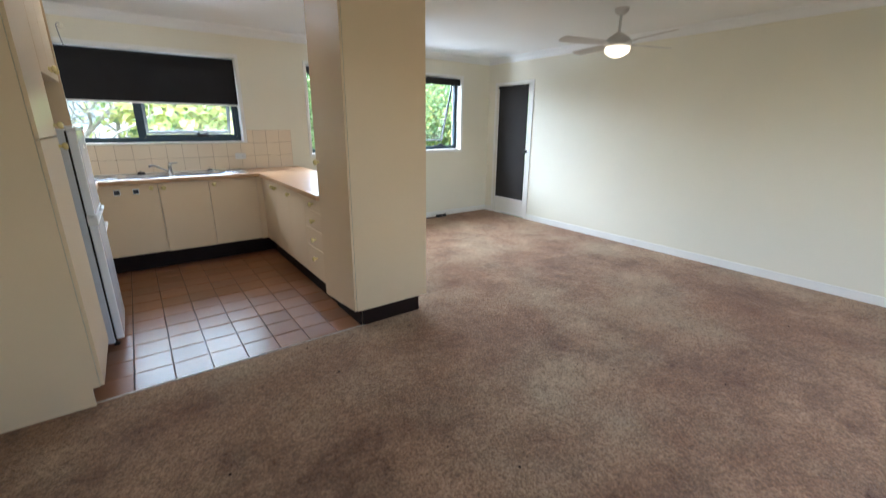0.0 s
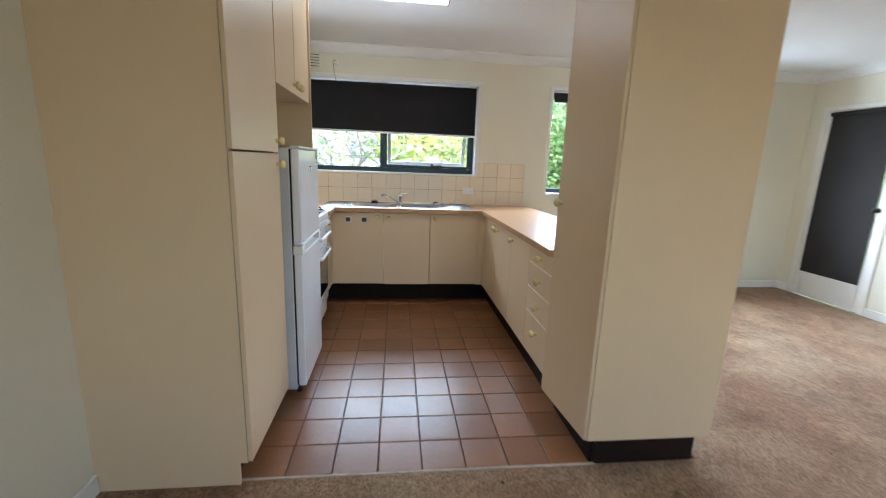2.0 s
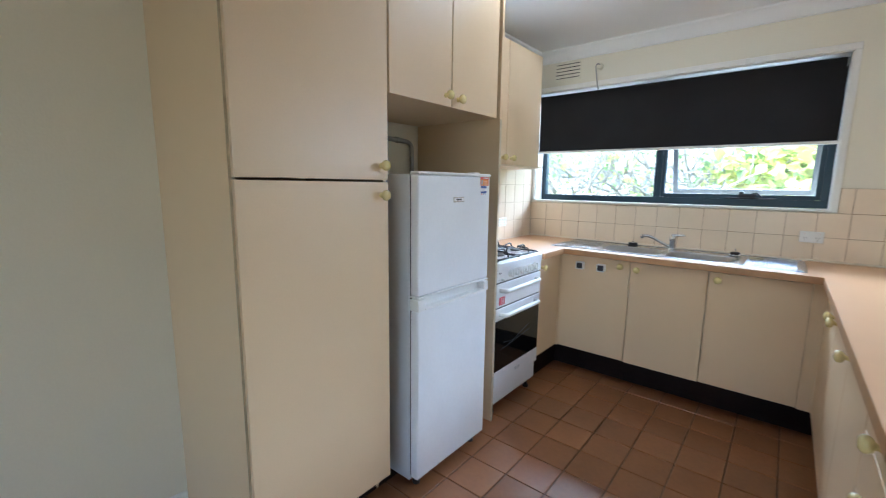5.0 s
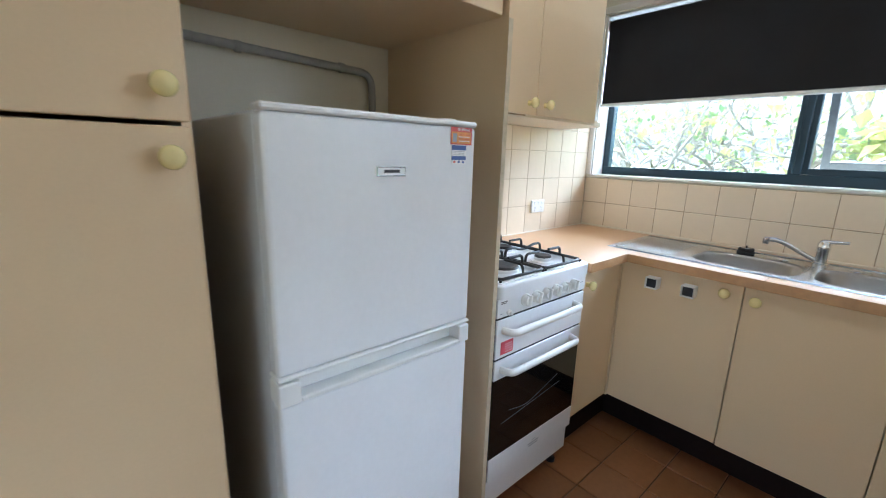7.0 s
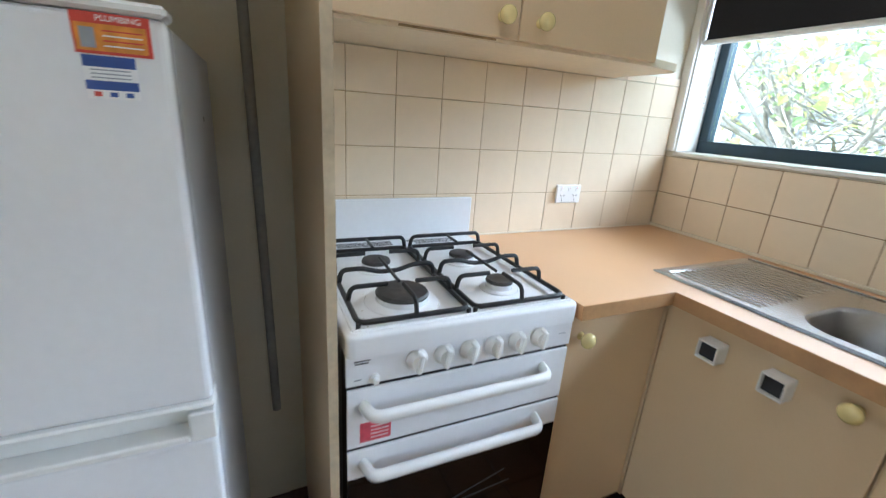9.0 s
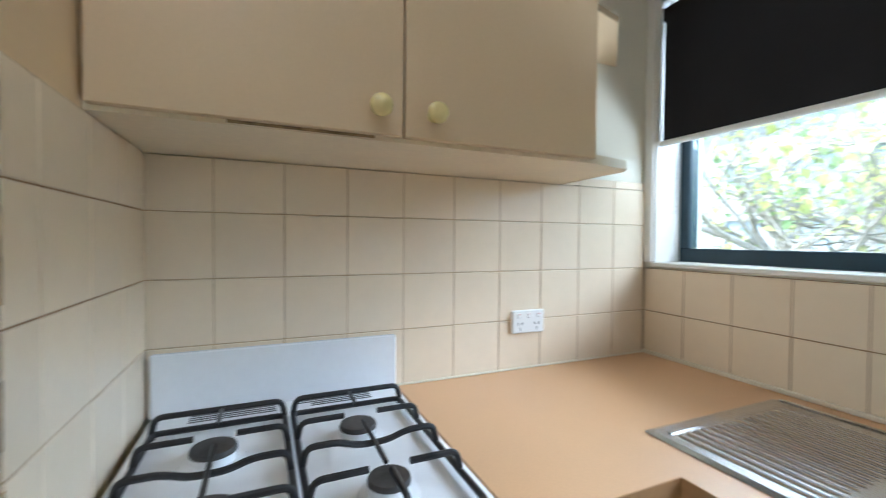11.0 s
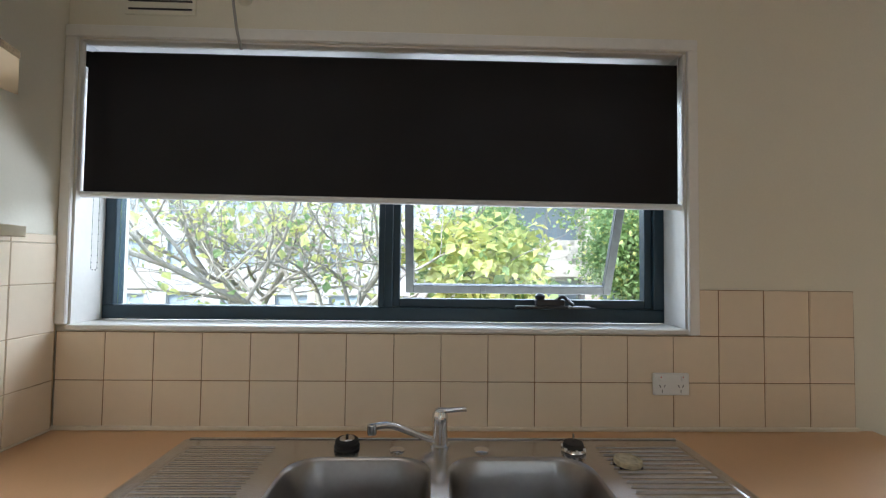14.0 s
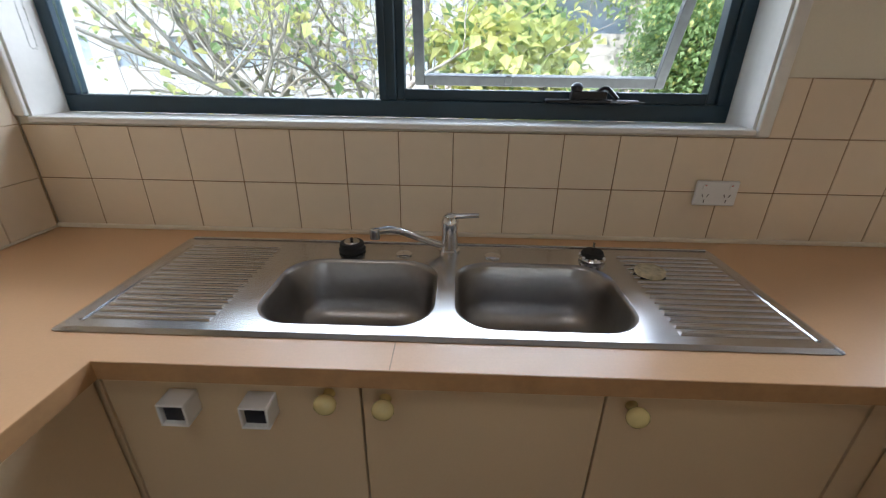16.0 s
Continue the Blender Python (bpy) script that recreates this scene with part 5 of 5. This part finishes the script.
def tree(x, y, label, seed, height, forks, leaf_sets, spread=0.65, limbs=5, lean=(0, 0), thick=0.16, reach=1.0, frac=0.42):
    rnd = random.Random(seed)
    t = thing("tree", (x, y, GZ), label, "tree")
    bm, tips = bmesh.new(), []
    top = Vector((x + lean[0], y + lean[1], GZ + height * frac))
    tube([(x, y, GZ), (x + lean[0] * 0.4, y + lean[1] * 0.4, GZ + height * 0.2), top], [thick * 1.2, thick, thick * 0.8], 10, bm)
    for i in range(limbs):
        a = i * 6.283 / limbs + rnd.uniform(-0.4, 0.4)
        grow(bm, top - Vector((0, 0, rnd.uniform(0, 0.5))), (math.cos(a) * 0.75, math.sin(a) * 0.75, rnd.uniform(0.35, 1.0)), height * reach * rnd.uniform(0.32, 0.48), thick * 0.55, forks, rnd, tips, spread=spread)
    part("trunk", bm, BARK, t, "pale grey branching trunk", smooth=True)
    for mat, share, size, scatter, per in leaf_sets:
        spots = []
        for q in tips:
            if rnd.random() < share:
                for k in range(per):
                    spots.append(q + Vector((rnd.gauss(0, scatter), rnd.gauss(0, scatter), rnd.gauss(0, scatter))))
        tagged(part("crown", leaves(spots, size, rnd), mat, t), kind="stuff")
    return t


# nearly bare trees, the yellowing tree by the sash and the denser trees beyond
tree(-0.9, 6.2, "half bare pale tree with a few yellow leaves", 11, 7.6, 4, [(LEAF_YELLOW, 0.09, 0.16, 0.10, 1), (LEAF_GREEN, 0.04, 0.15, 0.12, 1)], limbs=6, thick=0.13)
tree(-3.4, 9.0, "half bare grey tree behind the first", 23, 8.2, 4, [(LEAF_YELLOW, 0.08, 0.14, 0.14, 1), (LEAF_GREEN, 0.03, 0.13, 0.14, 1)], limbs=6, thick=0.16)
tree(0.5, 8.4, "slender half bare tree between the others", 31, 8.0, 4, [(LEAF_YELLOW, 0.08, 0.16, 0.12, 1), (LEAF_GREEN, 0.03, 0.15, 0.12, 1)], limbs=5, thick=0.11)
tree(1.85, 5.6, "bushy yellow green broadleaf tree", 5, 7.0, 2, [(LEAF_YELLOW, 0.8, 0.23, 0.20, 4), (LEAF_GREEN, 0.4, 0.22, 0.20, 2)], limbs=8, thick=0.08, reach=0.30, frac=0.60)
tree(2.75, 10.3, "dense green tree in front of the flats", 7, 7.6, 2, [(LEAF_GREEN, 1.0, 0.12, 0.20, 18), (LEAF_YELLOW, 0.5, 0.12, 0.22, 6)], limbs=8, thick=0.12, reach=0.30, frac=0.64)
tree(7.2, 9.6, "dense green hedge tree", 9, 7.4, 2, [(LEAF_GREEN, 1.0, 0.13, 0.26, 26), (LEAF_YELLOW, 0.5, 0.13, 0.28, 8)], limbs=9, thick=0.13, reach=0.5, frac=0.52)
tree(13.5, 10.5, "green tree by the living room side", 15, 7.0, 2, [(LEAF_GREEN, 1.0, 0.2, 0.40, 14), (LEAF_YELLOW, 0.7, 0.2, 0.40, 8)], limbs=7, thick=0.16)
tree(11.0, 2.5, "green tree beside the balcony", 17, 6.6, 2, [(LEAF_GREEN, 1.0, 0.2, 0.35, 12), (LEAF_YELLOW, 0.6, 0.2, 0.35, 6)], limbs=6, thick=0.14)


def apartment(x0, x1, y0, zb, z1, label, mat, storeys, bays, balcony):
    t = thing("apartment_building", ((x0 + x1) / 2, y0 + 4, GZ), label, "building")
    holes, hs = [], (z1 - zb) / storeys
    bw = (x1 - x0) / bays
    for s in range(storeys):
        for b in range(bays):
            a = x0 + b * bw
            if not (balcony and b % 2 == 0):
                holes.append((a + bw * 0.2, a + bw * 0.8, zb + s * hs + hs * 0.32, zb + s * hs + hs * 0.82))
            else:
                holes.append((a + bw * 0.06, a + bw * 0.94, zb + s * hs + 0.15, zb + s * hs + hs * 0.9))
    wall = bmesh.new()
    for s in range(storeys):
        row = [h for h in holes if zb + s * hs <= h[2] < zb + (s + 1) * hs]
        for a, b, c, d in wall_panel(x0, x1, zb + s * hs, zb + (s + 1) * hs, row):
            box(a, b, y0, y0 + 0.3, c, d, bm=wall)
    box(x0, x1, y0 + 0.9, y0 + 8, zb, z1, bm=wall)
    part("wall", wall, mat, t)
    for i, (a, b, c, d) in enumerate(holes):
        w = part("window", boxes([(a, b, y0 + 0.16, y0 + 0.22, c, c + 0.07), (a, b, y0 + 0.16, y0 + 0.22, d - 0.07, d), (a, a + 0.07, y0 + 0.16, y0 + 0.22, c, d), (b - 0.07, b, y0 + 0.16, y0 + 0.22, c, d), ((a + b) / 2 - 0.035, (a + b) / 2 + 0.035, y0 + 0.16, y0 + 0.22, c, d)]), FRAME_PALE, t)
        part("pane", box(a, b, y0 + 0.19, y0 + 0.20, c, d), DARK_PANE, w)
        if balcony and b - a > bw * 0.7:
            bal = part("balcony", boxes([(a - 0.1, b + 0.1, y0 - 1.5, y0, c - 0.25, c - 0.02), (a - 0.1, b + 0.1, y0 - 1.5, y0 - 1.35, c - 0.02, c + 0.95), (a - 0.1, a + 0.05, y0 - 1.35, y0, c - 0.02, c + 0.95), (b - 0.05, b + 0.1, y0 - 1.35, y0, c - 0.02, c + 0.95)]), RENDER_WALL, t, "pale rendered balcony")
            part("post", box(b - 0.25, b + 0.1, y0 - 1.5, y0 - 1.15, c + 0.95, c + hs - 0.26), RENDER_WALL, bal)
    part("roof", boxes([(x0 - 0.5, x1 + 0.5, y0 - 1.7, y0 + 8.5, z1, z1 + 0.25)]), ROOF_METAL, t)
    return t


apartment(4.0, 14.8, 13.6, -4.63, 4.07, "pale rendered flats with solid balconies across the garden", RENDER_WALL, 3, 4, True)
apartment(-22.0, 4.0, 24.0, GZ, 9.6, "grey flats with dark windows behind the bare tree", BRICK_GREY, 4, 8, False)

# ---- tiles, last ----
TP = 0.15


def tile_mesh(w, h, t=0.0045, gap=0.0022, bevel=0.0014):
    return finish(box(gap / 2, w - gap / 2, gap / 2, h - gap / 2, 0, t, bevel=bevel), "tile")


def lay(name, parent, mesh, m, mat):
    if not mesh.materials:
        mesh.materials.append(mat)
    ob = new(name, mesh)
    ob.parent = parent
    if parent.name in BASE:
        ob.matrix_parent_inverse = Matrix.Translation(-BASE[parent.name])
    ob.matrix_basis = m
    return ob


CACHE = {}


def tile_run(parent, face, origin, u0, u1, v0, v1, rng):
    """Wall tiles on a 150 mm grid between u0..u1 and v0..v1, in the face's own axes."""
    iu = math.floor(u0 / TP + 1e-6)
    while iu * TP < u1 - 1e-4:
        a, b = max(u0, iu * TP), min(u1, (iu + 1) * TP)
        iv = math.floor(v0 / TP + 1e-6)
        while iv * TP < v1 - 1e-4:
            c, d = max(v0, iv * TP), min(v1, (iv + 1) * TP)
            if b - a > 0.012 and d - c > 0.012:
                key = (round(b - a, 3), round(d - c, 3))
                if key not in CACHE:
                    CACHE[key] = tile_mesh(*key)
                tilt = Matrix.Rotation(rng.gauss(0, 0.0016), 4, "X") @ Matrix.Rotation(rng.gauss(0, 0.0016), 4, "Y")
                lay("tile", parent, CACHE[key], at(face, *origin) @ Matrix.Translation((a, c, rng.uniform(-0.0004, 0.0002))) @ tilt, WALL_TILE)
            iv += 1
        iu += 1


rng = random.Random(8)
tile_run(wall_north, FACE_S, (0, 0.0045, W), 0.0, 2.55, 0.0, 0.30, rng)
tile_run(wall_north, FACE_S, (0, 0.0045, W), 2.036, 2.55, 0.30, 0.45, rng)
tile_run(wall_kitchen, FACE_E, (-0.0045, 0, W), -1.482, -0.0045, 0.0, 0.572, rng)
tile_run(wall_kitchen, FACE_E, (-0.0045, 0, W), -0.374, -0.008, 0.572, 0.60, rng)
FACE_N = Matrix(((-1, 0, 0, 0), (0, 0, 1, 0), (0, 1, 0, 0), (0, 0, 0, 1)))
tile_run(divider, FACE_N, (0, -1.483, W), -0.527, 0.0, 0.0, 0.572, rng)
struct("grout_north", boxes([(0.0, 2.55, 0.0015, 0.0079, W, W + 0.30), (2.036, 2.55, 0.0015, 0.0079, W + 0.30, W + 0.45)]), GROUT_WALL, "brown joints between cream wall tiles", "grout")
struct("grout_west", box(-0.0079, -0.0018, -1.4825, 0.0, W, W + 0.572), GROUT_WEST, "tan joints between cream wall tiles", "grout")

FP = 0.2025
ft = finish(box(0.002, FP - 0.002, 0.002, 0.2055 - 0.002, 0, 0.008, bevel=0.003), "tile")
for i in range(-1, 7):
    for j in range(-1, 11):
        m = Matrix.Translation((0.690 + FP * i, -0.600 - 0.2055 * (j + 1), -0.0025 + rng.uniform(-0.0006, 0.0004))) @ Matrix.Rotation(rng.gauss(0, 0.003), 4, "X") @ Matrix.Rotation(rng.gauss(0, 0.003), 4, "Y")
        lay("tile", floor_kitchen, ft, m, FLOOR_TILE)
